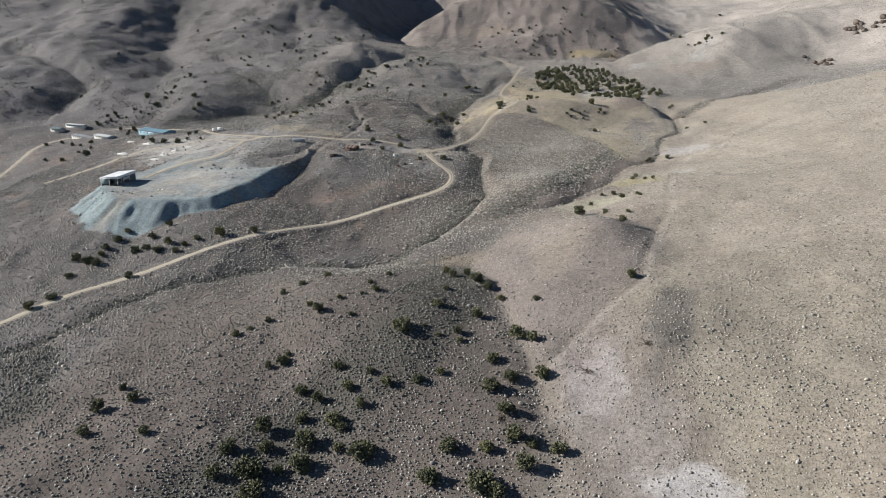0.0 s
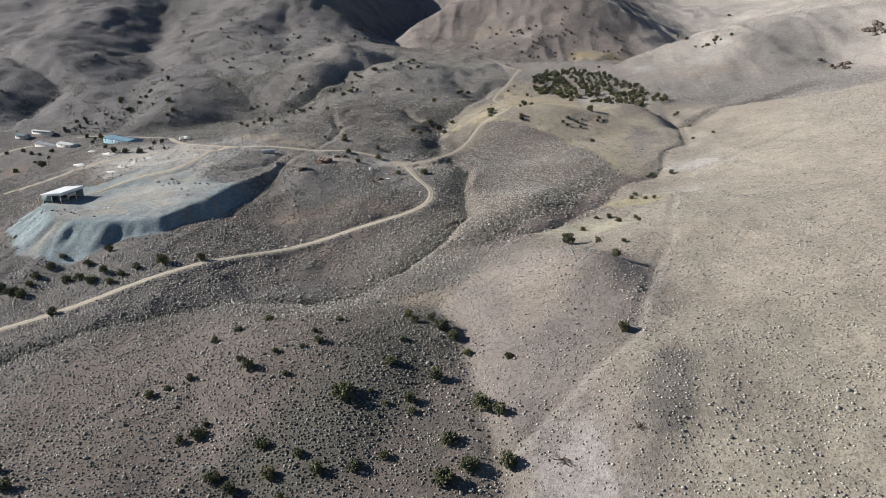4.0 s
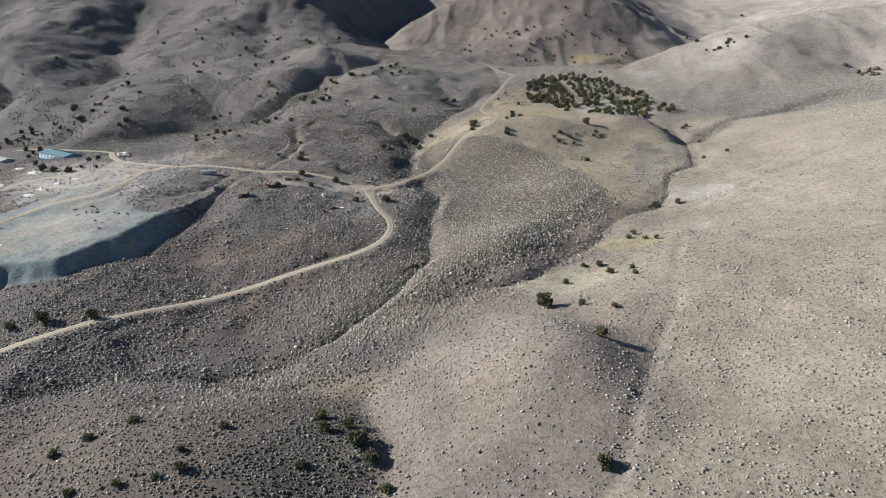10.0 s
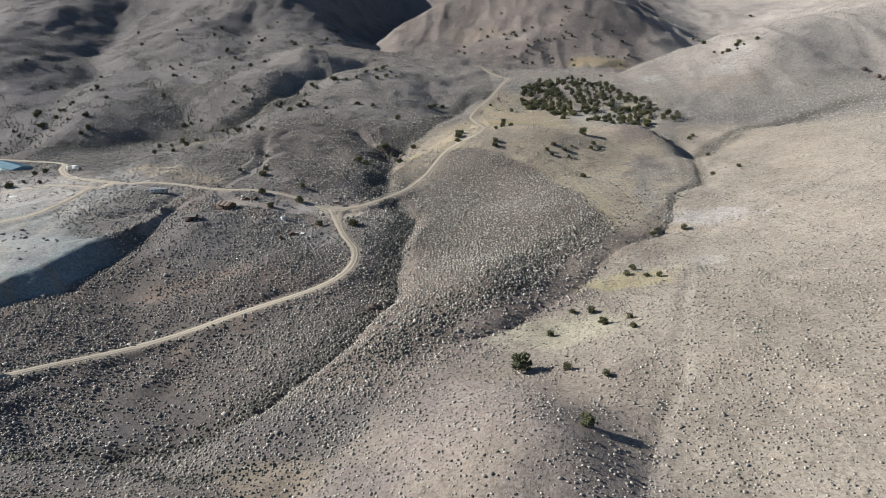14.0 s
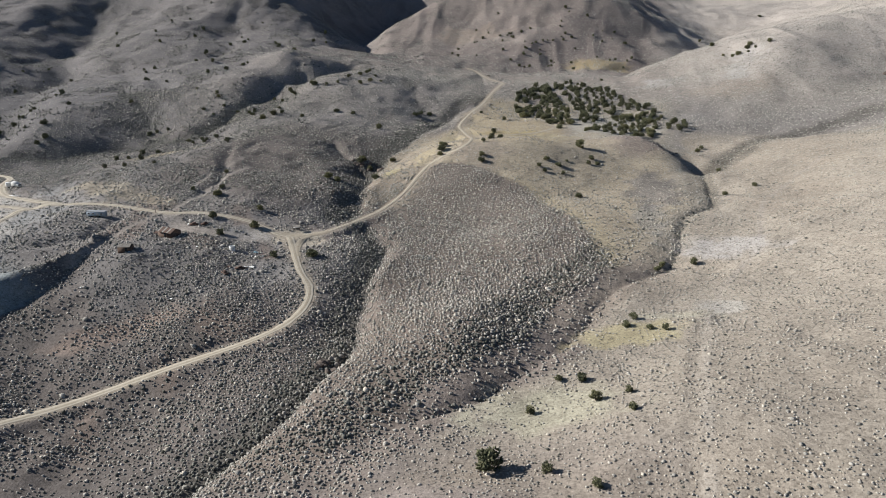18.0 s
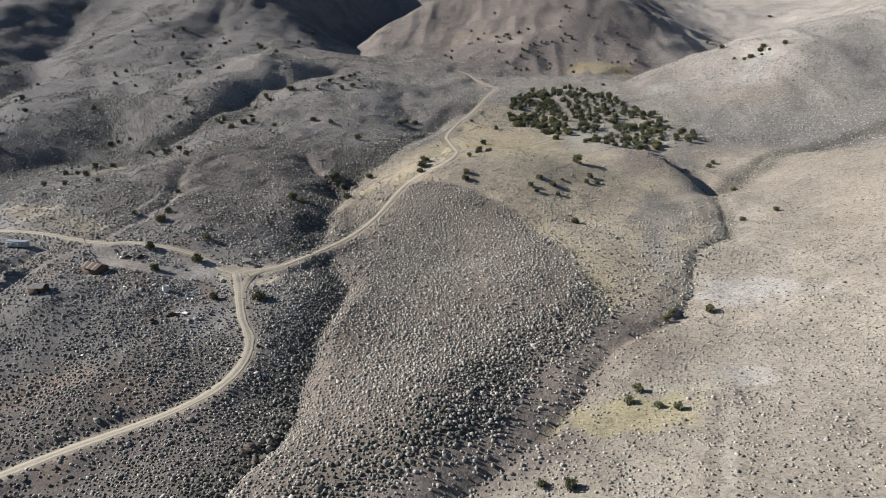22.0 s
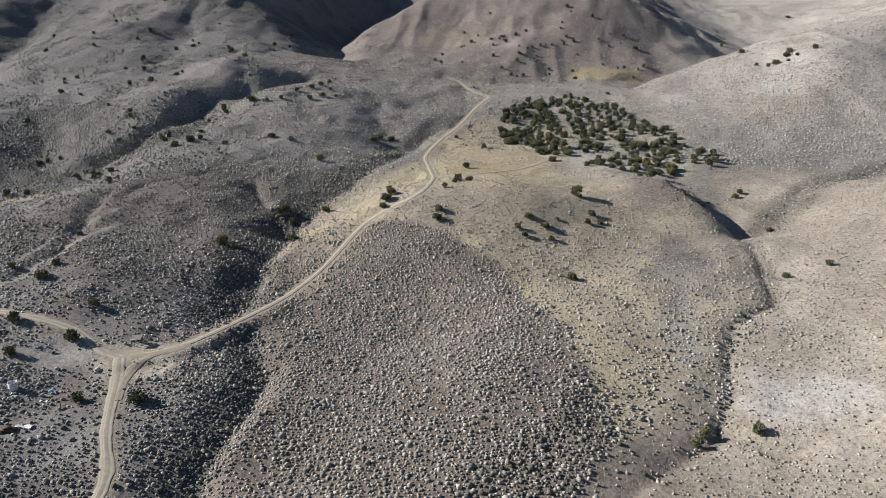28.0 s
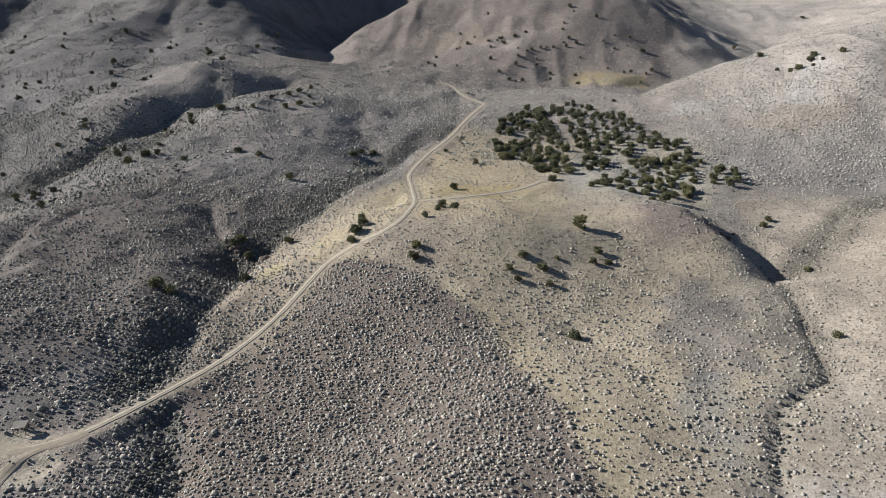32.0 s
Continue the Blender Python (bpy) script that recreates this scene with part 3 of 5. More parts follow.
def soil_colour(x, y):
    east, bank, heap, knoll = ZONES
    n1, n2 = rough(x, y, 90, 50), rough(x, y, 24, 51)
    c = np.stack([0.168 + 0.02 * n1, 0.154 + 0.02 * n1 + 0.004 * n2, 0.145 + 0.02 * n1 + 0.006 * n2], -1)

    c = c + np.array((0.088, 0.082, 0.075)) * (step(420, 520, y) * step(-330, -270, x))[:, None]

    def lay(colour, w):
        nonlocal c
        c = c + (np.array(colour) - c) * np.asarray(w)[..., None]
    lay((0.165, 0.138, 0.12), knoll * 0.85)
    lay((0.20, 0.172, 0.15), step(-100, -120, x - 0.9 * (y - 400)) * step(330, 350, y) * step(470, 440, y) * step(-250, -200, x) * 0.6)
    lay((0.165, 0.143, 0.128), step(-85, -110, x) * step(345, 375, y) * step(500, 470, y) * step(-260, -220, x) * (0.6 + 0.25 * n2))
    for line, reach in ((KNOLL_BRUSH, 22), ([(-30, 150), (-28, 200), (-42, 228)], 9)):
        d, _, _ = near_line(x, y, line)
        lay((0.098, 0.09, 0.08), step(reach, reach * 0.3, d + 12 * n2 + 8 * rough(x, y, 9, 68)) * 0.6)
    lay((0.39, 0.347, 0.288), east * step(0.3, 0.6, east))
    lay((0.335, 0.295, 0.243), east * step(540, 440, y + 15 * n2) * 0.8)
    lay((0.31, 0.278, 0.222), east * step(330, 250, y + 12 * n2) * 0.75)
    lay((0.215, 0.186, 0.168), east * step(60, 30, x - side_of(y, EAST_LINE)) * step(345, 315, y) * 0.8)
    lay((0.245, 0.213, 0.192), east * step(10, -14, x - side_of(y, WASHES["spring_track"][0]) + 6 * n2) * step(405, 365, y + 8 * n2) * 0.9)
    lay((0.36, 0.31, 0.25), east * step(0.1, 0.7, n1 + 0.5 * n2) * 0.6)
    # dark ground under dense brush; shade of banks and draws is coloured in too
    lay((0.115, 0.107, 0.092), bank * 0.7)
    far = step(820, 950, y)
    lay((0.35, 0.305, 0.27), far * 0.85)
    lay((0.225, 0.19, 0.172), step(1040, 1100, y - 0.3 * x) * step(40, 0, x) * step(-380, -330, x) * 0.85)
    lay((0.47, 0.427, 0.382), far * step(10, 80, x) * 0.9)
    # cool grey west mountains: brush cover, with slope shade and blue haze coloured in
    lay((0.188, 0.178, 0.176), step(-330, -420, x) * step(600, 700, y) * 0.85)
    spur = step(-1, 4, x - side_of(y, GULLY_LINE)) * (1 - east) * step(350, 380, y) * step(760, 700, y)
    lay((0.205, 0.17, 0.143), spur * 0.92)
    ex = side_of(y, EAST_LINE) - x + 5 * rough(x, y, 20, 63)
    belt = np.where(y > 640, 1.0, step(-3, 4, x - side_of(y, BELT_LINE) + 3 * n2)) * spur * step(455, 490, y)
    lay((0.43, 0.372, 0.278), belt * 0.92)
    lay((0.43, 0.37, 0.255), belt * step(14, 5, x - side_of(y, BELT_LINE)) * step(640, 620, y) * 0.7)
    lay((0.25, 0.213, 0.187), spur * step(20, 12, ex) * step(560, 520, y) * 0.8)
    lay((0.36, 0.33, 0.285), spur * step(18, 6, ex) * step(520, 570, y) * 0.6)
    lay((0.46, 0.385, 0.26), step(-140, -118, x + 8 * n2) * step(-30, -48, x) * step(655, 690, y + 10 * n2) * step(900, 850, y) * 0.9)
    lay((0.45, 0.40, 0.31), step(-45, -25, x) * step(50, 20, x) * step(720, 750, y) * step(900, 850, y) * 0.8)
    lay((0.36, 0.305, 0.235), step(-1, 3, x - side_of(y, GULLY_LINE)) * step(-104, -114, x) * step(575, 600, y) * step(700, 680, y) * 0.85)
    # dark patches under the thickets, also painted for shading between the mountain ribs
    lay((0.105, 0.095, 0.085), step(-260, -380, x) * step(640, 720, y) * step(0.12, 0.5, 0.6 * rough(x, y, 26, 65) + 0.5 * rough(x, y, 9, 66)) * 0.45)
    lay((0.115, 0.106, 0.096), step(-105, -140, x) * step(350, 400, y) * step(640, 590, y) * step(0.1, 0.55, 0.6 * rough(x, y, 17, 74) + 0.5 * rough(x, y, 7, 75)) * (1 - heap) * 0.42)
    lay((0.26, 0.195, 0.155), step(-105, -140, x) * step(350, 400, y) * step(560, 530, y) * step(0.25, 0.6, rough(x + 0.6 * y, y * 0.5, 14, 76)) * (1 - heap) * 0.5)
    lay((0.33, 0.30, 0.275), step(-400, -340, x) * step(-140, -170, x) * step(720, 780, y) * step(950, 900, y) * 0.7)
    middle = step(-150, -165, x) * step(-275, -245, x) * step(545, 575, y) * step(735, 700, y)
    lay((0.175, 0.15, 0.132), middle * 0.8)
    for line, wide in LANES:
        d, _, _ = near_line(x, y, line)
        lay((0.36, 0.325, 0.285), step(wide + 1.2, wide - 0.8, d + rough(x, y, 4, 67)) * 0.75)
    for i, (cx, cy, rx, ry, turn, colour, k) in enumerate(EARTHS):
        lay(colour, patch(x, y, cx, cy, rx, ry, turn, i) * k)
    lay((0.265, 0.328, 0.338), heap * 0.95)
    top = step(0, 6, outside(x, y, DUMP_TOP)[1])
    lay((0.37, 0.365, 0.345), heap * top * (0.6 + 0.35 * n2))
    lay((0.41, 0.38, 0.325), heap * top * step(0.0, 0.6, rough(x, y, 30, 77) + 0.5 * rough(x, y, 8, 78)) * 0.7)
    lay((0.25, 0.262, 0.265), heap * top * step(0.2, 0.7, rough(x, y, 17, 79) + 0.4 * rough(x, y, 5, 81)) * 0.6)
    streak = step(0.35, 0.7, rough(np.arctan2(y - 440, x + 295) * 60, y * 0.02, 5, 61))
    lay((0.36, 0.28, 0.21), heap * streak * (1 - top) * 0.45)
    rill = step(0.25, 0.6, rough(np.arctan2(y - 440, x + 295) * 60, y * 0.02, 1.8, 64))
    lay((0.20, 0.235, 0.255), heap * rill * (1 - top) * 0.5)
    d, _, _ = near_line(x, y, [(a + 2.6, b) for a, b in WASHES["spring_track"][0]])
    lay((0.45, 0.415, 0.37), step(1.9, 0.6, d + rough(x, y, 5, 62)) * 0.3)
    lay((0.40, 0.345, 0.27), step(4.5, 2.0, ROAD_GAP) * 0.7)
    return np.clip(c, 0.02, 0.8)


GX, GY = axis(-400, 150, 2.0, -960, 426, 6.0, -2600, 2400), axis(130, 860, 2.0, 112, 1500, 5.0, -1500, 4200)
gx, gy = np.meshgrid(GX, GY)
flat_x, flat_y = gx.ravel(), gy.ravel()
flat_z = ground(flat_x, flat_y)
ZONES = zones(flat_x, flat_y, flat_z)
ROAD_GAP = np.min([near_line(flat_x, flat_y, line)[0] for line in ROADS.values()], axis=0)
LANE_GAP = np.min([near_line(flat_x, flat_y, line)[0] - wide for line, wide in LANES], axis=0)
BARE = np.zeros(len(flat_x))
for i, (cx, cy, rx, ry, turn, colour, k) in enumerate(EARTHS):
    if colour[0] > 0.35:
        BARE = np.maximum(BARE, patch(flat_x, flat_y, cx, cy, rx, ry, turn, i) * k)


def mesh_from(name, verts, faces, smooth=True):
    """A mesh from arrays of corners and of equal faces."""
    me = bpy.data.meshes.new(name)
    verts, faces = np.asarray(verts, np.float32), np.asarray(faces, np.int32)
    n, k = faces.shape
    me.vertices.add(len(verts))
    me.vertices.foreach_set("co", verts.ravel())
    me.loops.add(n * k)
    me.loops.foreach_set("vertex_index", faces.ravel())
    me.polygons.add(n)
    me.polygons.foreach_set("loop_start", np.arange(0, n * k, k, dtype=np.int32))
    me.polygons.foreach_set("loop_total", np.full(n, k, np.int32))
    me.polygons.foreach_set("use_smooth", np.full(n, smooth))
    me.update(calc_edges=True)
    me.validate()
    return me


def ground_sheet():
    w, h = len(GX), len(GY)
    i = np.arange((w - 1) * (h - 1))
    a = (i // (w - 1)) * w + i % (w - 1)
    me = mesh_from("ground", np.c_[flat_x, flat_y, flat_z], np.c_[a, a + 1, a + w + 1, a + w])
    attr = me.attributes.new("soil", "FLOAT_COLOR", "POINT")
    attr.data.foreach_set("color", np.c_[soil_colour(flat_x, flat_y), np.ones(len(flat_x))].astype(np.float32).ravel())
    me.materials.append(SOIL)
    return tagged(new("ground", me), "dry brown and tan desert hillsides with bare earth patches", "ground", kind="structure")


ground_sheet()


def bilinear(x, y, field=None):
    """The height of the sheet itself, or another quantity on its grid."""
    x, y = np.asarray(x, float), np.asarray(y, float)
    i, j = np.clip(np.searchsorted(GX, x) - 1, 0, len(GX) - 2), np.clip(np.searchsorted(GY, y) - 1, 0, len(GY) - 2)
    u, v = (x - GX[i]) / (GX[i + 1] - GX[i]), (y - GY[j]) / (GY[j + 1] - GY[j])
    z = (flat_z if field is None else field).reshape(len(GY), len(GX))
    return z[j, i] * (1 - u) * (1 - v) + z[j, i + 1] * u * (1 - v) + z[j + 1, i] * (1 - u) * v + z[j + 1, i + 1] * u * v


def road_strip(name, line, half, label, rutted=True):
    """A dirt road as a worn strip: two wheel ruts, a raised middle and ragged edges."""
    p = np.array(line)
    d = np.r_[0, np.cumsum(np.hypot(*np.diff(p, axis=0).T))]
    s = np.arange(0, d[-1], 1.5)
    x, y = np.interp(s, d, p[:, 0]), np.interp(s, d, p[:, 1])
    tx, ty = np.gradient(x), np.gradient(y)
    k = np.hypot(tx, ty) + 1e-9
    nx, ny = -ty / k, tx / k
    across = np.array([-1.0, -0.8, -0.55, -0.3, 0.0, 0.3, 0.55, 0.8, 1.0])
    lift = np.array([-0.12, 0.1, 0.04, 0.1, 0.16, 0.1, 0.04, 0.1, -0.12])
    rag = 1 + 0.22 * rough(x, y, 5, 70) + 0.12 * rough(x, y, 1.7, 71)
    vx = x[:, None] + nx[:, None] * across * half * rag[:, None]
    vy = y[:, None] + ny[:, None] * across * half * rag[:, None]
    vz = bilinear(vx, vy) + lift * min(1.0, half / 1.1) ** 2 + 0.05
    n, w = vx.shape
    i = np.arange((n - 1) * (w - 1))
    a = (i // (w - 1)) * w + i % (w - 1)
    me = mesh_from(name, np.stack([vx, vy, vz], -1).reshape(-1, 3), np.c_[a, a + 1, a + w + 1, a + w])
    me.materials.append(ROAD)
    me.materials.append(RUT)
    if rutted:
        me.polygons.foreach_set("material_index", np.isin(i % (w - 1), (1, 2, 5, 6)).astype(np.int32))
    return tagged(new(name, me), label, "road", kind="structure")


for key, half in (("lower_road", 1.9), ("upper_road", 1.1), ("mine_road", 1.6), ("town_road", 2.2), ("flat_road", 1.7), ("west_road", 2.0), ("spur_track", 1.1)):
    road_strip("road", ROADS[key], half, "pale unpaved dirt road with two wheel ruts")
for line, half in (([(-152, 527), (-143, 528), (-136, 533), (-132, 541)], 2.3), ([(-133, 507), (-138, 516), (-139, 526), (-134, 538)], 1.7)):
    road_strip("road_apron", rounded(line), half, "worn tan apron of dirt where the roads fork", rutted=False)
# ---------------------------------------------------------------- sagebrush
rng = np.random.default_rng(7)


def dome(rings, seg, seed):
    """One shrub: a lumpy dome that is open below."""
    r = np.random.default_rng(seed)
    v, f = [], []
    for radius, z in rings:
        a = (np.arange(seg) + r.uniform(0, 1)) * 2 * np.pi / seg + r.uniform(-0.2, 0.2, seg)
        k = radius * r.uniform(0.55, 1.32, seg)
        v += list(np.c_[k * np.cos(a), k * np.sin(a), z + r.uniform(-0.2, 0.24, seg)])
    v.append((r.uniform(-0.2, 0.2), r.uniform(-0.2, 0.2), rings[-1][1] + 0.2))
    for k in range(len(rings) - 1):
        for i in range(seg):
            j = (i + 1) % seg
            f += [(k * seg + i, k * seg + j, (k + 1) * seg + j), (k * seg + i, (k + 1) * seg + j, (k + 1) * seg + i)]
    top = len(v) - 1
    f += [((len(rings) - 1) * seg + i, (len(rings) - 1) * seg + (i + 1) % seg, top) for i in range(seg)]
    return np.array(v), np.array(f)


FINE = [dome([(0.92, -0.05), (0.84, 0.6)], 6, s) for s in range(18)]
COARSE = [dome([(0.95, -0.05), (0.75, 0.6)], 4, s) for s in range(12)]
SPECKS = [dome([(1.0, 0.0)], 6, s) for s in range(8)]
for v, f in SPECKS:
    v[-1, 2] = 1.0


def brush_field(name, x, y, size, shapes, mat, label, tall=1.75):
    """Many shrubs as one mesh."""
    z = bilinear(x, y)
    turn, which = rng.uniform(0, 6.283, len(x)), rng.integers(0, len(shapes), len(x))
    wide = size * rng.uniform(0.85, 1.3, len(x))
    vs, fs, base = [], [], 0
    for k, (v, f) in enumerate(shapes):
        m = np.where(which == k)[0]
        if not len(m):
            continue
        c, s = np.cos(turn[m])[:, None], np.sin(turn[m])[:, None]
        px = (v[:, 0] * c - v[:, 1] * s) * wide[m][:, None] + x[m][:, None]
        py = (v[:, 0] * s + v[:, 1] * c) * size[m][:, None] + y[m][:, None]
        pz = v[:, 2] * (size * tall)[m][:, None] + z[m][:, None]
        vs.append(np.stack([px, py, pz], -1).reshape(-1, 3))
        fs.append((f[None] + (base + np.arange(len(m)) * len(v))[:, None, None]).reshape(-1, 3))
        base += len(m) * len(v)
    me = mesh_from(name, np.concatenate(vs), np.concatenate(fs), smooth=True)
    me.materials.append(mat)
    return tagged(new(name, me), label, "shrubs", kind="stuff")


def scatter(x0, x1, y0, y1, cell):
    nx, ny = int((x1 - x0) / cell), int((y1 - y0) / cell)
    i, j = np.meshgrid(np.arange(nx), np.arange(ny))
    x = x0 + (i.ravel() + 0.5 * (j.ravel() % 2) + rng.uniform(0.02, 0.98, nx * ny)) * cell
    y = y0 + (j.ravel() + rng.uniform(0.02, 0.98, nx * ny)) * cell
    return x, y


def in_view(x, y):
    """The wedge of country that the flight looks over."""
    left = -100 - 1.12 * (y - 60)
    right = 60 + 0.30 * (y - 100)
    return (x > np.maximum(left, -760)) & (x < np.minimum(right, 170 + 0.2 * np.maximum(y - 600, 0)))


def plant():
    cell = 1.1
    x, y = scatter(-470, 190, 125, 800, cell)
    m = in_view(x, y)
    x, y = x[m], y[m]
    east, bank, heap, knoll = (bilinear(x, y, f) for f in ZONES)
    clump = rough(x, y, 9, 80) * 0.5 + rough(x, y, 28, 81) * 0.5
    near = (y < 600) & (x > -190 - 0.25 * (y - 140)) & (x < 110)
    spur = step(0, 20, x - side_of(y, GULLY_LINE)) * (1 - east) * step(380, 420, y)
    ex = side_of(y, EAST_LINE) - x
    belt = spur * np.where(y > 640, 1.0, step(-3, 4, x - side_of(y, BELT_LINE))) * step(470, 500, y)
    west = step(-110, -140, x) * (1 - knoll)
    want = (0.84 - 0.12 * knoll + 0.12 * spur - 0.1 * west) * (1 + (0.6 + 0.6 * west) * clump)
    want = want * (1 - east) + east * np.clip(0.46 + 0.5 * rough(x, y, 7, 84) * (0.6 + clump) + 0.12 * rough(x, y, 60, 85), 0.06, 0.75)
    want = want + bank * 0.35
    # the bare strip beside the wash and the tan belt carry less
    want = want * (1 - 0.65 * spur * step(17, 12, ex) * step(560, 520, y)) * (1 - 0.55 * belt)
    want = want * (1 - 0.5 * east * step(0, -20, x - side_of(y, WASHES["spring_track"][0])) * step(330, 290, y))
    want = want * (1 - 0.6 * bilinear(x, y, BARE)) * (1 - 0.45 * step(-275, -300, x) * step(455, 475, y) * step(575, 555, y)) * step(-1.0, 0.5, bilinear(x, y, LANE_GAP)) * (1 - step(0.05, 0.6, heap))
    want = want * (1 - 0.45 * step(-125, -95, x) * step(45, 20, x) * step(670, 710, y))
    keep = (rng.uniform(0, 1, len(x)) < want) & (bilinear(x, y, ROAD_GAP) > 2.4)
    x, y, east, bank, knoll, near, spur, belt = (v[keep] for v in (x, y, east, bank, knoll, near, spur, belt))
    size = rng.gamma(9, 1 / 9, len(x)) * (0.365 + 0.06 * bank * (1 - 0.6 * knoll) - 0.075 * east - 0.06 * knoll + 0.03 * spur - 0.04 * belt - 0.05 * belt * step(610, 660, y))
    size = np.where((east > 0.5) & (rng.uniform(0, 1, len(x)) < 0.05), size * 1.3, size)
    size = np.where((x < -110) & (rng.uniform(0, 1, len(x)) < 0.03), size * 1.6, size)
    size = np.clip(size, 0.16, 1.1)
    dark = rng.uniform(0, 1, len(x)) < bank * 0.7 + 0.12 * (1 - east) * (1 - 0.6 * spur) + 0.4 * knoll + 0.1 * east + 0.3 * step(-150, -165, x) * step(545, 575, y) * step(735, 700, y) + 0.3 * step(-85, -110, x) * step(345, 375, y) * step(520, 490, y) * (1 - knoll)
    pale = ~dark & (rng.uniform(0, 1, len(x)) < 0.12 + 0.12 * east)
    for mask, mat, name in ((dark, SAGE_DARK, "dark"), (pale, SAGE_PALE, "pale"), (~dark & ~pale, SAGE_GREY, "grey")):
        for close, shapes in ((True, FINE), (False, COARSE)):
            k = mask & (near == close)
            brush_field("sagebrush", x[k], y[k], size[k], shapes, mat,
                        "low %s sagebrush scattered over the dry slopes" % name, 1.2 - 0.25 * east[k] + 0.15 * bank[k])
    # hills further off
    x, y = scatter(-800, 420, 800, 1420, 1.9)
    x2, y2 = scatter(-800, -420, 330, 800, 2.6)
    x3, y3 = scatter(150, 330, 380, 800, 2.6)
    x5, y5 = scatter(-1350, -800, 780, 1420, 3.4)
    x4, y4 = scatter(-330, 240, 800, 1050, 2.2)
    x6, y6 = scatter(-20, 420, 1420, 1900, 3.6)
    x, y = np.r_[x, x2, x3, x4, x5, x6], np.r_[y, y2, y3, y4, y5, y6]
    clump = rough(x, y, 30, 83) * 0.6 + rough(x, y, 10, 86) * 0.4
    keep = (rng.uniform(0, 1, len(x)) < 0.62 + 0.6 * clump) & (bilinear(x, y, ROAD_GAP) > 3)
    x, y = x[keep], y[keep]
    size = np.clip(rng.gamma(9, 1 / 9, len(x)) * (0.5 - 0.1 * step(-260, -360, x)), 0.24, 0.8)
    bank = bilinear(x, y, ZONES[1])
    dark = rng.uniform(0, 1, len(x)) < 0.22 - 0.17 * step(0, 60, x) + 0.5 * bank
    brush_field("sagebrush", x[dark], y[dark], size[dark], SPECKS, SAGE_DARK, "dark brush dotted over the far hills", 1.3)
    brush_field("sagebrush", x[~dark], y[~dark], size[~dark], SPECKS, SAGE_GREY, "grey brush dotted over the far hills", 1.3)
    # thickets on the mountain sides
    x, y = scatter(-1300, -240, 640, 1300, 4.2)
    n = 0.6 * rough(x, y, 26, 65) + 0.5 * rough(x, y, 9, 66) + 0.5 * bilinear(x, y, ZONES[1])
    keep = (rng.uniform(-0.05, 0.4, len(x)) < n - 0.06) & (bilinear(x, y, ROAD_GAP) > 4)
    x, y = x[keep], y[keep]
    brush_field("brush_thicket", x, y, rng.uniform(0.55, 1.2, len(x)), COARSE, SAGE_DARK, "dark brush thickets in the mountain draws", 1.2)


plant()
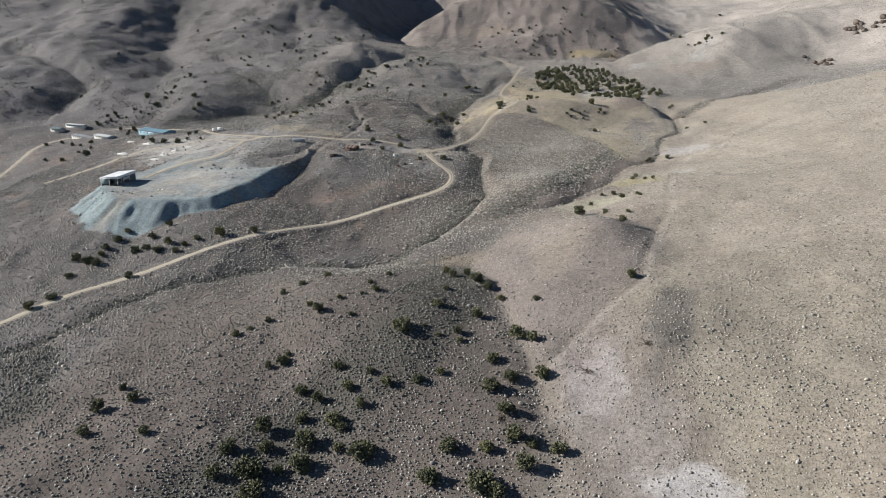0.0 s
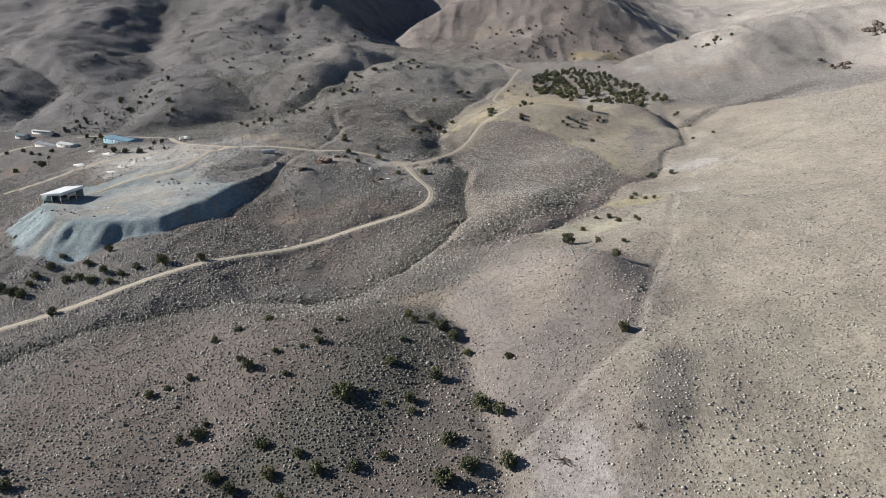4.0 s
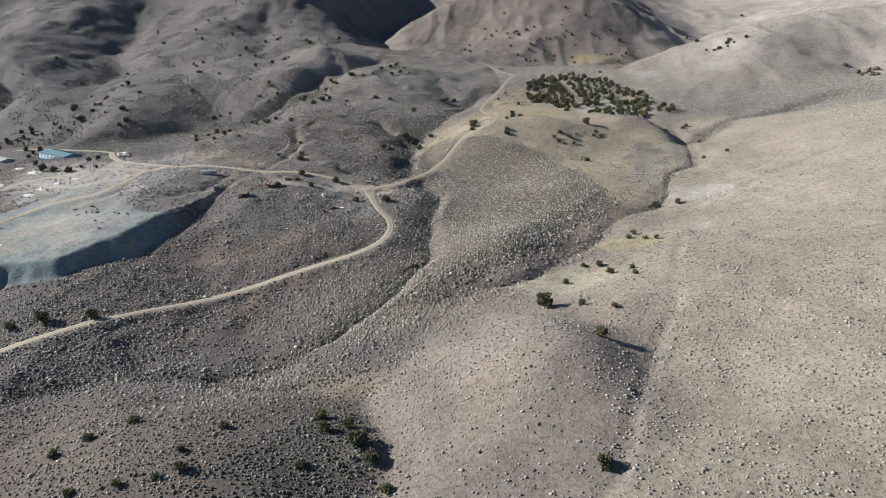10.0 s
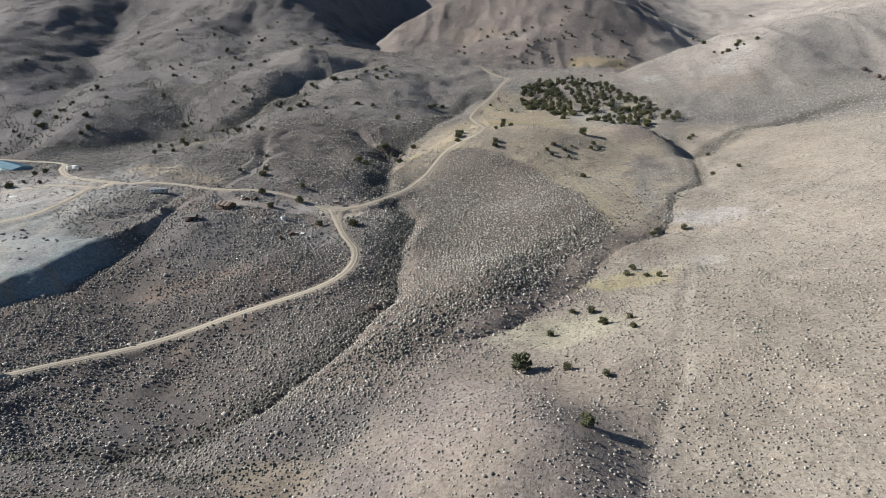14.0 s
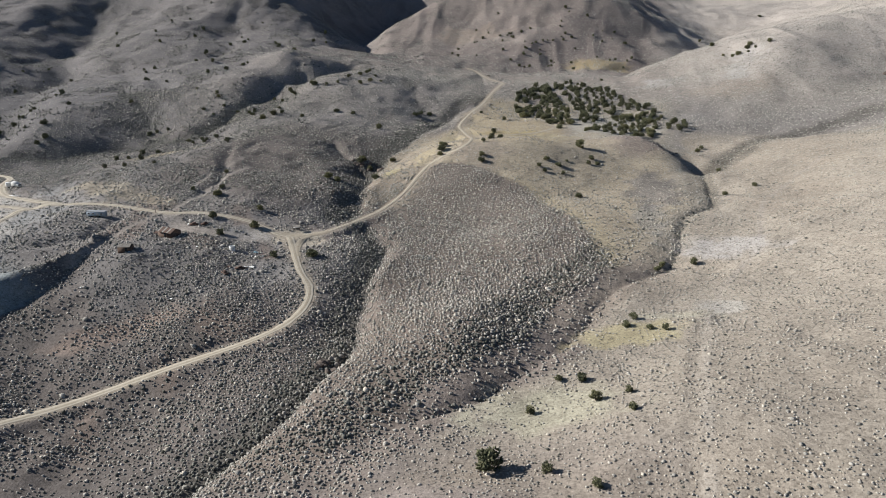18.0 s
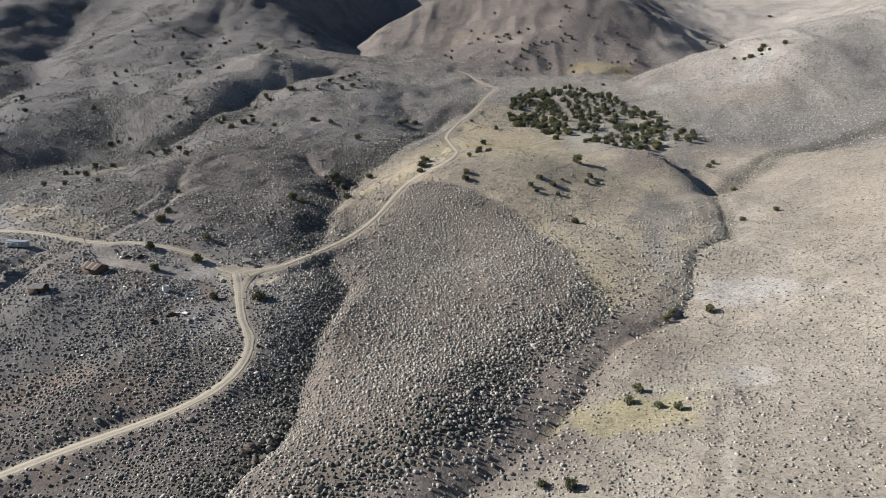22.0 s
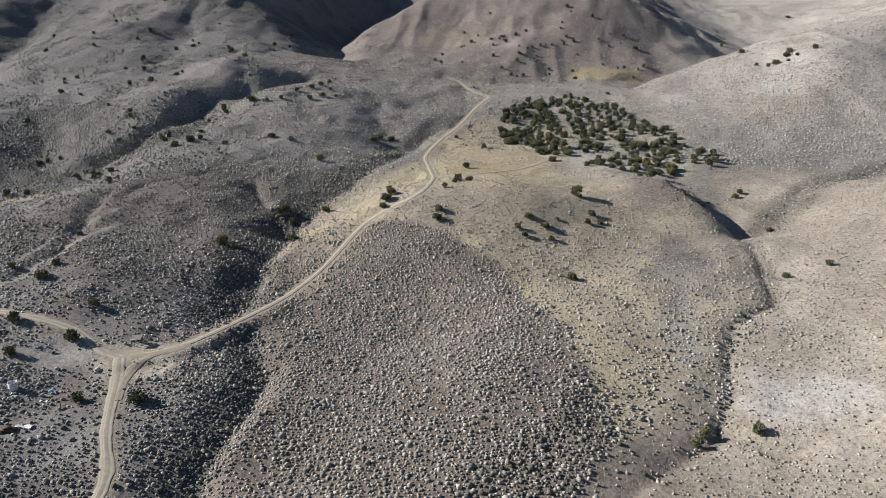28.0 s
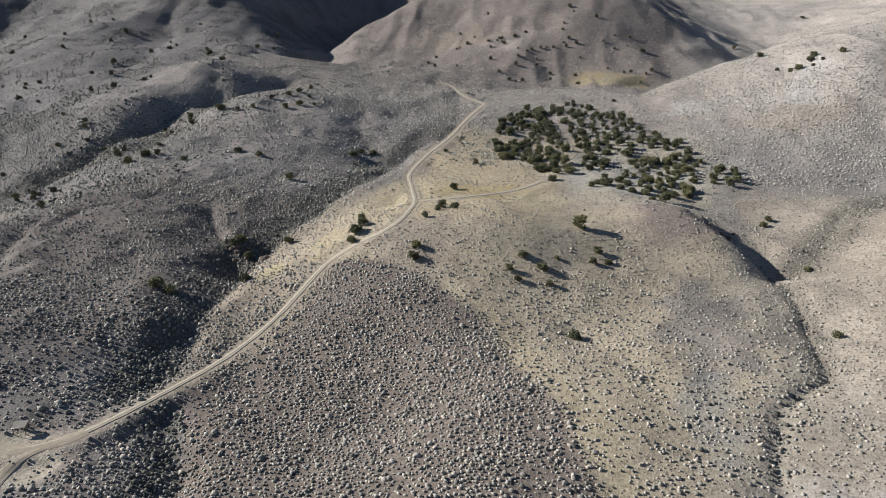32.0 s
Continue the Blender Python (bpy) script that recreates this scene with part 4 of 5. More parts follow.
# ---------------------------------------------------------------- junipers
STANDS = {
    "knoll small": [
    (-97, 285), (-67, 274), (-26, 266), (-68, 241), (-61, 237), (-52, 236), (-125, 216), (-120, 224), (-55, 217), (-123, 252), (-101, 245),
    (-110, 255), (-145, 239), (-101, 259), (-101, 270), (-144, 268), (-137, 275), (-128, 284),
    ],
    "knoll middle": [
    (-68, 292), (-62, 296), (-56, 288), (-50, 283), (-42, 273), (-66, 257), (-96, 263), (-116, 246), (-139, 244), (-150, 235), (-54, 240), (-24, 238),
    (-37, 226), (-81, 213), (-120, 219), (-73, 208), (-62, 211), (-29, 217), (-104, 202), (-96, 198), (-79, 196), (-81, 184), (-102, 170), (-78, 174),
    (-31, 182), (-17, 186), (-93, 161), (-25, 164), (-73, 300), (12, 280), (-172, 191), (-163, 185), (-172, 177), (-146, 168), (-167, 164),
    ],
    "knoll large": [
    (-49, 254), (-76, 237), (-30, 242), (-95, 216), (-18, 220), (-35, 211), (-87, 205), (-28, 200), (-97, 187), (-107, 178), (-85, 187), (-90, 175),
    (-70, 173), (-43, 180), (-23, 188), (-9, 185), (-87, 164), (-101, 158), (-18, 176), (-30, 166), (-46, 166), (-113, 166), (-112, 155), (-96, 150),
    ],
    "lower road": [
    (-295, 317), (-293, 326), (-291, 297), (-280, 272), (-285, 262), (-293, 342), (-272, 330), (-265, 331), (-252, 335), (-241, 334),
    (-236, 340), (-265, 355), (-269, 343), (-295, 333), (-305, 319), (-224, 346), (-252, 298), (-292, 350), (-303, 321), (-255, 328),
    (-242, 327), (-289, 316), (-206, 354),
    ],
    "east slope": [
    (-10, 411), (17, 420), (8, 416), (3, 429), (-4, 429), (18, 407), (15, 469), (23, 468), (28, 467), (17, 476), (41, 538), (26, 531),
    (28, 535), (-17, 620), (64, 698), (78, 647), (63, 641), (54, 747), (57, 755), (-1, 380), (11, 374),
    ],
    "knob": [
    (-23, 689), (-40, 655), (-32, 651), (-28, 660), (-14, 671), (-10, 666), (-28, 644), (-43, 646), (-15, 663), (-39, 642), (-84, 674),
    (-108, 666), (-107, 653), (-78, 643), (-92, 745), (-76, 691),
    ],
    "mine bench": [
    (-165, 610), (-165, 665), (-144, 634), (-205, 554), (-191, 528), (-167, 527), (-144, 504), (-178, 514), (-224, 593), (-174, 545),
    (-79, 649), (-82, 692), (-110, 669), (-108, 660), (-147, 674), (-126, 508), (-223, 558), (-209, 565),
    ],
    "upper draws": [
    (-169, 807), (-162, 809), (-171, 799), (-299, 819), (-267, 743), (-272, 738), (-279, 732), (-302, 701), (-307, 692), (-80, 650),
    (-145, 631), (-168, 611), (-159, 609), (-82, 686), (-114, 679), (-109, 660), (-96, 806), (-120, 825), (-105, 665), (-166, 661),
    (-158, 659), (-183, 742), (-276, 820), (-253, 848), (-247, 861), (-244, 871), (-264, 927), (-238, 839),
    ],
    "east mountain": [
    (100, 984), (95, 985), (87, 994), (108, 979), (111, 999), (108, 992), (114, 982), (126, 983), (78, 1027), (33, 1121), (-29, 985),
    (83, 1284), (180, 1469),
    ],
    "west hills": [
    (-519, 703), (-540, 689), (-525, 680), (-528, 734), (-487, 700), (-454, 678), (-477, 741), (-520, 740), (-551, 653), (-558, 648),
    (-547, 657), (-313, 698), (-329, 634), (-293, 588), (-311, 591), (-296, 607), (-305, 799), (-293, 810), (-290, 786), (-297, 751),
    (-279, 747), (-264, 657), (-315, 689), (-545, 666), (-534, 666), (-512, 676), (-568, 775), (-494, 547), (-468, 530), (-473, 520),
    (-475, 591), (-425, 549), (-409, 540), (-367, 532), (-352, 530), (-382, 885), (-346, 751), (-333, 745), (-274, 592),
    ],
    "mine flat": [
    (-501, 614), (-483, 604), (-483, 612), (-377, 551), (-373, 556), (-372, 525), (-389, 529), (-401, 530), (-543, 577), (-456, 510), (-494, 561),
    (-560, 574), (-473, 499), (-494, 502), (-508, 552), (-560, 668), (-555, 675), (-518, 699), (-547, 723), (-516, 716), (-514, 725), (-469, 703),
    (-561, 651), (-521, 745), (-452, 686), (-383, 725), (-336, 657), (-348, 644), (-326, 661),
    ],
    "tree hill": [
    (-376, 726), (-365, 726), (-324, 696), (-308, 697), (-317, 757), (-300, 748), (-294, 742), (-331, 759), (-345, 773), (-384, 880), (-440, 830),
    (-254, 825), (-254, 849), (-243, 868), (-233, 865), (-263, 820), (-285, 800), (-279, 760), (-280, 735), (-274, 742), (-231, 846), (-222, 850),
    (-249, 742), (-229, 765), (-213, 762),
    ],
    "centre hill": [
    (-224, 1111), (-214, 1101), (-197, 1166), (-193, 1180), (-167, 1147), (-164, 1165), (-154, 1154), (-148, 1177), (-126, 1133), (-114, 1144), (-131, 1103),
    (-112, 1114), (-99, 1242), (-67, 1221), (-29, 1198), (-143, 1082), (-73, 1105), (-95, 1090), (-118, 1069), (-13, 1173), (-22, 1118), (-3, 1123),
    (-158, 1160), (-160, 1170), (-122, 1138), (-28, 1112), (-8, 1116),
    ],
}
GROVES = [([(-96, 850), (-101, 909), (-96, 950), (-81, 952), (-62, 894), (-50, 850), (-38, 790), (-46, 770), (-66, 815), (-84, 822)], 3.6),
          ([(-76, 953), (-60, 981), (-29, 945), (-3, 894), (20, 864), (27, 837), (47, 818), (49, 795), (30, 778), (8, 752), (-12, 768), (-26, 772), (-38, 830),
            (-46, 866)], 5.3)]


def part(name, bm, mat, parent, label="", smooth=True):
    """Links a bmesh (or a mesh) as one part under a thing."""
    if isinstance(bm, bpy.types.Mesh):
        me = bm
    else:
        me = bpy.data.meshes.new(name)
        bm.to_mesh(me)
        bm.free()
        for p in me.polygons:
            p.use_smooth = smooth
    if not me.materials:
        me.materials.append(mat)
    ob = new(name, me)
    if parent:
        ob.parent = parent
    if label:
        ob["label"] = label
    return ob


def limb(a, b, r0, r1, seg=6, bend=0.12, seed=0):
    """A tapered, slightly crooked branch as a bmesh."""
    r = random.Random(seed)
    bm = bmesh.new()
    a, b = Vector(a), Vector(b)
    way = (b - a).normalized()
    u = way.orthogonal().normalized()
    v = way.cross(u)
    rows = []
    for k in range(4):
        t = k / 3
        c = a.lerp(b, t) + (u * r.uniform(-1, 1) + v * r.uniform(-1, 1)) * bend * (b - a).length * (0 if k in (0, 3) else 1) * 0.5
        rad = r0 + (r1 - r0) * t
        rows.append([bm.verts.new(c + (u * math.cos(i * 2 * math.pi / seg) + v * math.sin(i * 2 * math.pi / seg)) * rad) for i in range(seg)])
    for p, q in zip(rows, rows[1:]):
        for i in range(seg):
            bm.faces.new((p[i], p[(i + 1) % seg], q[(i + 1) % seg], q[i]))
    bm.faces.new(rows[-1])
    return bm


def crown(seed, wide, tall, tufts=480):
    """Sprays of scale leaves in uneven lobes round the limbs."""
    r = np.random.default_rng(seed)
    lobes = []
    for k in range(15):
        a, h = r.uniform(0, 6.283), r.uniform(0.12, 0.85)
        reach = wide * (0.62 * np.sqrt(1 - (h - 0.3) ** 2)) * r.uniform(0.35, 1.0)
        lobes.append((reach * np.cos(a), reach * np.sin(a), tall * h, wide * r.uniform(0.3, 0.5)))
    lobes.append((0, 0, tall * 0.5, wide * 0.55))
    vs, fs = [], []
    for k in range(tufts):
        lx, ly, lz, lr = lobes[r.integers(0, len(lobes))]
        d = r.normal(size=3)
        d /= np.linalg.norm(d)
        c = np.array((lx, ly, lz)) + d * lr * r.uniform(0.72, 1.08) * np.array((1, 1, 0.85))
        c[2] = max(c[2], 0.1 * tall * r.uniform(0.3, 1.2))
        s = wide * r.uniform(0.07, 0.15) * (480 / tufts) ** 0.4
        out = d * s * 1.2 + np.array((0, 0, s * 0.5))
        e = np.cross(d, (0.3, 0.1, 1.0))
        e /= np.linalg.norm(e) + 1e-9
        g = np.cross(d, e)
        b = len(vs)
        for ang in (0, 1.57, 3.14, 4.71):
            j = s * r.uniform(0.7, 1.25)
            vs.append(c + (e * np.cos(ang) + g * np.sin(ang)) * j + d * s * r.uniform(-0.35, 0.1))
        vs.append(c + out)
        fs += [(b, b + 1, b + 4), (b + 1, b + 2, b + 4), (b + 2, b + 3, b + 4), (b + 3, b, b + 4)]
    me = mesh_from("crown", np.array(vs), np.array(fs), smooth=False)
    me.materials.append(JUNIPER)
    return me


def juniper(seed, wide, tall):
    r = random.Random(seed)
    tree = new("juniper_tree")
    part("trunk", limb((0, 0, -0.4), (r.uniform(-.2, .2), r.uniform(-.2, .2), tall * 0.55), wide * 0.085, wide * 0.035, 7, seed=seed), BARK, tree)
    for k in range(4):
        a = k * 1.57 + r.uniform(-0.5, 0.5)
        part("limb", limb((0, 0, tall * r.uniform(0.12, 0.3)), (math.cos(a) * wide * 0.6, math.sin(a) * wide * 0.6, tall * r.uniform(0.35, 0.75)),
                          wide * 0.045, wide * 0.015, 5, seed=seed + k), BARK, tree)
    CROWNS.append(crown(seed, wide, tall, 170))
    part("crown", crown(seed, wide, tall), JUNIPER, tree)
    return tagged(tree, "dark olive-green juniper tree rooted in dry soil", "tree", "junipers on the hills")


CROWNS = []
KINDS = [juniper(s, w, h) for s, w, h in ((1, 3.0, 4.6), (2, 3.4, 4.2), (3, 2.6, 3.8), (4, 2.8, 5.2), (5, 2.3, 3.0), (6, 3.2, 3.6), (7, 2.5, 4.6))]
planted, taken = [], []
tree_rng = random.Random(11)


def set_tree(x, y, size):
    if any(math.hypot(x - a, y - b) < 3.4 for a, b in taken):
        return None
    taken.append((x, y))
    z = float(bilinear(x, y))
    k = tree_rng.randrange(len(KINDS))
    m = pose(x, y, z - 0.1, tree_rng.uniform(-4, 4), tree_rng.uniform(-4, 4), tree_rng.uniform(0, 360)) @ Matrix.Diagonal((size * 1.1, size * 1.1, size * tree_rng.uniform(0.75, 1.0), 1))
    if k not in planted:
        planted.append(k)
        KINDS[k].matrix_basis = m
        return KINDS[k]
    k = KINDS[k]
    return copy_thing(k, m @ Matrix.Diagonal((1 / k.scale.x, 1 / k.scale.y, 1 / k.scale.z, 1)))


SIZES = {"knoll small": (0.45, 0.6), "knoll middle": (0.7, 0.95), "knoll large": (1.05, 1.4), "lower road": (0.8, 1.25), "east slope": (0.5, 0.75), "knob": (0.5, 0.8),
         "mine bench": (0.6, 1.0), "upper draws": (0.6, 1.05), "east mountain": (0.6, 1.0), "west hills": (0.45, 0.85), "centre hill": (0.55, 0.9), "mine flat": (0.7, 1.1), "tree hill": (0.55, 0.9)}


def far_stand(places):
    """Trees too far off to tell apart, as one mesh."""
    vs, fs, base = [], [], 0
    for x, y, size in places:
        me = CROWNS[tree_rng.randrange(len(CROWNS))]
        v = np.empty(len(me.vertices) * 3, np.float32)
        me.vertices.foreach_get("co", v)
        f = np.empty(len(me.polygons) * 3, np.int32)
        me.polygons.foreach_get("vertices", f)
        v, a = v.reshape(-1, 3) * size, tree_rng.uniform(0, 6.28)
        c, s = math.cos(a), math.sin(a)
        vs.append(np.c_[v[:, 0] * c - v[:, 1] * s + x, v[:, 0] * s + v[:, 1] * c + y, v[:, 2] + float(bilinear(x, y)) - 0.2])
        fs.append(f.reshape(-1, 3) + base)
        base += len(v)
    me = mesh_from("far_junipers", np.concatenate(vs), np.concatenate(fs), smooth=False)
    me.materials.append(JUNIPER)
    return tagged(new("far_junipers", me), "dark junipers dotted over the far hills", "trees", kind="stuff")


for x, y, size in ((-15, 379.5, 1.3), (-23, 690, 1.3), (8, 338, 0.9), (-16, 619.5, 0.75)):
    set_tree(x, y, size)
distant = []
for stand, places in STANDS.items():
    for x, y in places:
        if stand in ("west hills", "centre hill", "mine flat"):
            distant.append((x, y, tree_rng.uniform(*SIZES[stand])))
        else:
            set_tree(x, y, tree_rng.uniform(*SIZES[stand]))
stock = []
for grove, gap in GROVES:
    for _ in range(3000):
        x, y = tree_rng.uniform(-115, 52), tree_rng.uniform(745, 985)
        out, deep = outside(np.array([x]), np.array([y]), grove)
        if out[0] == 0 and rough(x, y, 16, 90) > -0.4 and all(math.hypot(x - a, y - b) > gap for a, b in stock):
            stock.append((x, y))
stock.sort(key=lambda p: p[1])
for k, (x, y) in enumerate(stock):
    if k < 130:
        set_tree(x, y, tree_rng.uniform(0.55, 1.15))
    else:
        distant.append((x, y, tree_rng.uniform(0.55, 1.15)))
for _ in range(45):
    x, y = tree_rng.uniform(-720, -330), tree_rng.uniform(700, 1150)
    distant.append((x, y, tree_rng.uniform(0.5, 1.1)))
for _ in range(40):
    x, y = tree_rng.gauss(-120, 60), tree_rng.gauss(1150, 40)
    distant.append((x, y, tree_rng.uniform(0.35, 0.75)))
far_stand(distant)
# ---------------------------------------------------------------- buildings of the mine
WHITE_METAL = plain("white_painted_metal", (0.78, 0.78, 0.76), 0.45, size=0.8, spread=0.08, dirt=(0.7, 0.62, 0.5))
ROOF_WHITE = plain("bright_white_roof_sheet", (0.88, 0.88, 0.87), 0.6, size=1.5, spread=0.05, dirt=(0.9, 0.88, 0.85), relief=0)
TEAL_METAL = plain("weathered_teal_metal", (0.22, 0.29, 0.30), 0.55, size=0.5, spread=0.2)
BLUE_METAL = plain("faded_blue_metal", (0.27, 0.42, 0.49), 0.5, size=0.7, spread=0.15, dirt=(0.7, 0.7, 0.68))
FADED_BLUE = plain("chalky_blue_paint", (0.36, 0.43, 0.50), 0.6, size=0.6, spread=0.2)
GREY_METAL = plain("dull_grey_metal", (0.42, 0.43, 0.44), 0.5, size=0.6, spread=0.2)
PALE_WALL = plain("pale_siding", (0.58, 0.57, 0.53), 0.8, size=0.4, spread=0.15)
# window panes, and also the painted darkness of open doorways
GLASS_AND_DOOR_SHADE = plain("dark_window_and_door_shade", (0.03, 0.035, 0.04), 0.15, size=0.5, spread=0.1, relief=0)
RUST = plain("rusty_sheet_metal", (0.15, 0.095, 0.072), 0.75, size=0.35, spread=0.45, dirt=(0.6, 0.5, 0.45))
OLD_WOOD = plain("weathered_boards", (0.15, 0.105, 0.082), 0.9, size=0.25, spread=0.4)
GREY_WOOD = plain("silvered_boards", (0.36, 0.33, 0.29), 0.9, size=0.2, spread=0.35)
CONCRETE = plain("stained_concrete", (0.68, 0.67, 0.64), 0.9, size=0.5, spread=0.25)
ROCK = plain("brown_rock", (0.20, 0.165, 0.14), 0.9, size=0.5, spread=0.45, relief=0.12)
PALE_ROCK = plain("pale_rock", (0.42, 0.39, 0.33), 0.9, size=0.4, spread=0.35, relief=0.1)
TYRE = plain("black_rubber", (0.03, 0.03, 0.03), 0.9, size=0.2, spread=0.2)


def add_box(bm, x0, x1, y0, y1, z0, z1, top=None):
    """A box; top gives the four upper heights when the lid slopes."""
    h = top or (z1,) * 4
    v = [bm.verts.new(p) for p in ((x0, y0, z0), (x1, y0, z0), (x1, y1, z0), (x0, y1, z0),
                                   (x0, y0, h[0]), (x1, y0, h[1]), (x1, y1, h[2]), (x0, y1, h[3]))]
    for q in ((0, 3, 2, 1), (4, 5, 6, 7), (0, 1, 5, 4), (1, 2, 6, 5), (2, 3, 7, 6), (3, 0, 4, 7)):
        bm.faces.new([v[i] for i in q])


def box(*dims, bevel=0.0, top=None):
    bm = bmesh.new()
    add_box(bm, *dims, top=top)
    if bevel:
        bmesh.ops.bevel(bm, geom=bm.edges[:], offset=bevel, segments=1, affect="EDGES")
    return bm


def roof_half(x0, x1, y_low, y_high, z_low, z_high, thick=0.12, ribs=0):
    """One pitch of a roof as a sloping slab, with standing ribs."""
    bm = bmesh.new()
    v = []
    for dz in (0, thick):
        v += [bm.verts.new(p) for p in ((x0, y_low, z_low + dz), (x1, y_low, z_low + dz), (x1, y_high, z_high + dz), (x0, y_high, z_high + dz))]
    for q in ((0, 3, 2, 1), (4, 5, 6, 7), (0, 1, 5, 4), (1, 2, 6, 5), (2, 3, 7, 6), (3, 0, 4, 7)):
        bm.faces.new([v[i] for i in q])
    for k in range(ribs):
        x = x0 + (k + 0.5) * (x1 - x0) / ribs
        w = [bm.verts.new(p) for p in ((x - 0.06, y_low, z_low + thick), (x + 0.06, y_low, z_low + thick), (x + 0.06, y_high, z_high + thick),
                                       (x - 0.06, y_high, z_high + thick), (x, y_low, z_low + thick + 0.1), (x, y_high, z_high + thick + 0.1))]
        bm.faces.new((w[0], w[1], w[4]))
        bm.faces.new((w[2], w[3], w[5]))
        bm.faces.new((w[1], w[2], w[5], w[4]))
        bm.faces.new((w[3], w[0], w[4], w[5]))
    return bm


def seat(ob, x, y, turn=0.0, sink=0.0, lift=None):
    """Stands a thing on the ground."""
    z = float(bilinear(x, y)) if lift is None else lift
    ob.matrix_basis = pose(x, y, z - sink, 0, 0, turn)
    return ob


def lowest(x, y, rx, ry):
    a, b = np.meshgrid((x - rx, x, x + rx), (y - ry, y, y + ry))
    return float(bilinear(a.ravel(), b.ravel()).min())


def open_shed():
    ob = new("open_shed")
    w, d, h = 6.5, 10.5, 5.6
    part("roof", box(-w - 0.6, w + 0.6, -d - 0.6, d + 0.6, h + 0.02, h + 0.2, top=(h + 0.15, h + 1.5, h + 1.5, h + 0.15)), ROOF_WHITE, ob, smooth=False)
    for k in range(11):
        y = -d + k * d / 5
        part("roof_rib", box(-w - 0.6, w + 0.6, y - 0.05, y + 0.05, h + 0.1, h + 0.2, top=(h + 0.24, h + 1.59, h + 1.59, h + 0.24)), ROOF_WHITE, ob, smooth=False)
    part("fascia", box(-w - 0.65, w + 0.65, -d - 0.72, -d - 0.6, h - 0.35, h + 0.1), WHITE_METAL, ob)
    part("fascia", box(w + 0.6, w + 0.72, -d - 0.65, d + 0.65, h - 0.35, h + 0.1), WHITE_METAL, ob)
    for x in (-w, 0, w):
        for y in (-d, -d / 3, d / 3, d):
            part("post", box(x - 0.15, x + 0.15, y - 0.15, y + 0.15, -1.2, h), WHITE_METAL, ob)
    part("front_wall", box(-w + 0.2, -0.2, -d - 0.08, -d + 0.08, 1.2, h - 0.05), TEAL_METAL, ob, "weathered teal wall panel")
    part("side_wall", box(-w - 0.08, -w + 0.08, -d + 0.3, d - 0.3, -1.2, h - 0.05), TEAL_METAL, ob)
    part("back_wall", box(-w + 0.2, w - 0.2, d - 0.08, d + 0.08, -1.2, h - 0.05), GREY_METAL, ob)
    part("half_wall", box(w - 0.08, w + 0.08, -d / 3 + 0.2, d / 3 - 0.2, 2.8, 4.6), WHITE_METAL, ob, "white hanging wall panel")
    part("workbench", box(-3.0, 3.0, -2.0, 0.5, -1.0, 1.6, bevel=0.05), GREY_METAL, ob, "dull machinery in the shade")
    tagged(ob, "open-sided shed with a white metal roof on the waste heap", "shed")
    return seat(ob, -344.5, 412, 4, lift=26.4)


open_shed()


def long_building(name, label, size, wall_mat, roof_mat, windows, doors=1, pitch=1.2, ribs=10):
    """A low building under a shallow ridged roof: walls, roof panels, windows with frames, doors."""
    ob = new(name)
    lx, ly, h = size
    x, y = lx / 2, ly / 2
    for nm, dims in (("wall_front", (-x, x, -y, -y + 0.2, -1.5, h)), ("wall_back", (-x, x, y - 0.2, y, -1.5, h)),
                     ("wall_side", (-x, -x + 0.2, -y + 0.2, y - 0.2, -1.5, h)), ("wall_side", (x - 0.2, x, -y + 0.2, y - 0.2, -1.5, h))):
        part(nm, box(*dims), wall_mat, ob)
    for s in (-1, 1):
        g = bmesh.new()
        v = [g.verts.new(p) for p in ((s * x, -y, h), (s * x, y, h), (s * x, 0, h + pitch), (s * (x - 0.2), -y, h), (s * (x - 0.2), y, h), (s * (x - 0.2), 0, h + pitch))]
        for q in ((0, 1, 2), (3, 5, 4), (0, 3, 4, 1), (1, 4, 5, 2), (2, 5, 3, 0)):
            g.faces.new([v[i] for i in q])
        part("gable", g, wall_mat, ob, smooth=False)
    part("roof_panel", roof_half(-x - 0.4, x + 0.4, -y - 0.5, 0, h - 0.05, h + pitch, ribs=ribs), roof_mat, ob, smooth=False)
    part("roof_panel", roof_half(-x - 0.4, x + 0.4, y + 0.5, 0, h - 0.05, h + pitch, ribs=ribs), roof_mat, ob, smooth=False)
    part("ridge_cap", box(-x - 0.4, x + 0.4, -0.15, 0.15, h + pitch + 0.08, h + pitch + 0.22), roof_mat, ob)
    for k in range(windows):
        c = -x + (k + 0.75) * lx / (windows + 0.5)
        win = part("window", box(c - 0.8, c + 0.8, -y - 0.05, -y + 0.02, h * 0.42, h * 0.8), WHITE_METAL, ob)
        part("pane", box(c - 0.68, c + 0.68, -y - 0.09, -y - 0.05, h * 0.46, h * 0.76), GLASS_AND_DOOR_SHADE, win)
    for k in range(doors):
        c = x - 2.2 - k * 5
        part("door", box(c - 0.6, c + 0.6, -y - 0.06, -y + 0.02, -0.4, h * 0.76), GREY_METAL, ob)
        part("end_door", box(x - 0.02, x + 0.06, -1.5 + k * 3.2, 1.2 + k * 3.2, -0.4, h * 0.72), WHITE_METAL, ob, "white roll-up door")
    return tagged(ob, label, "building")


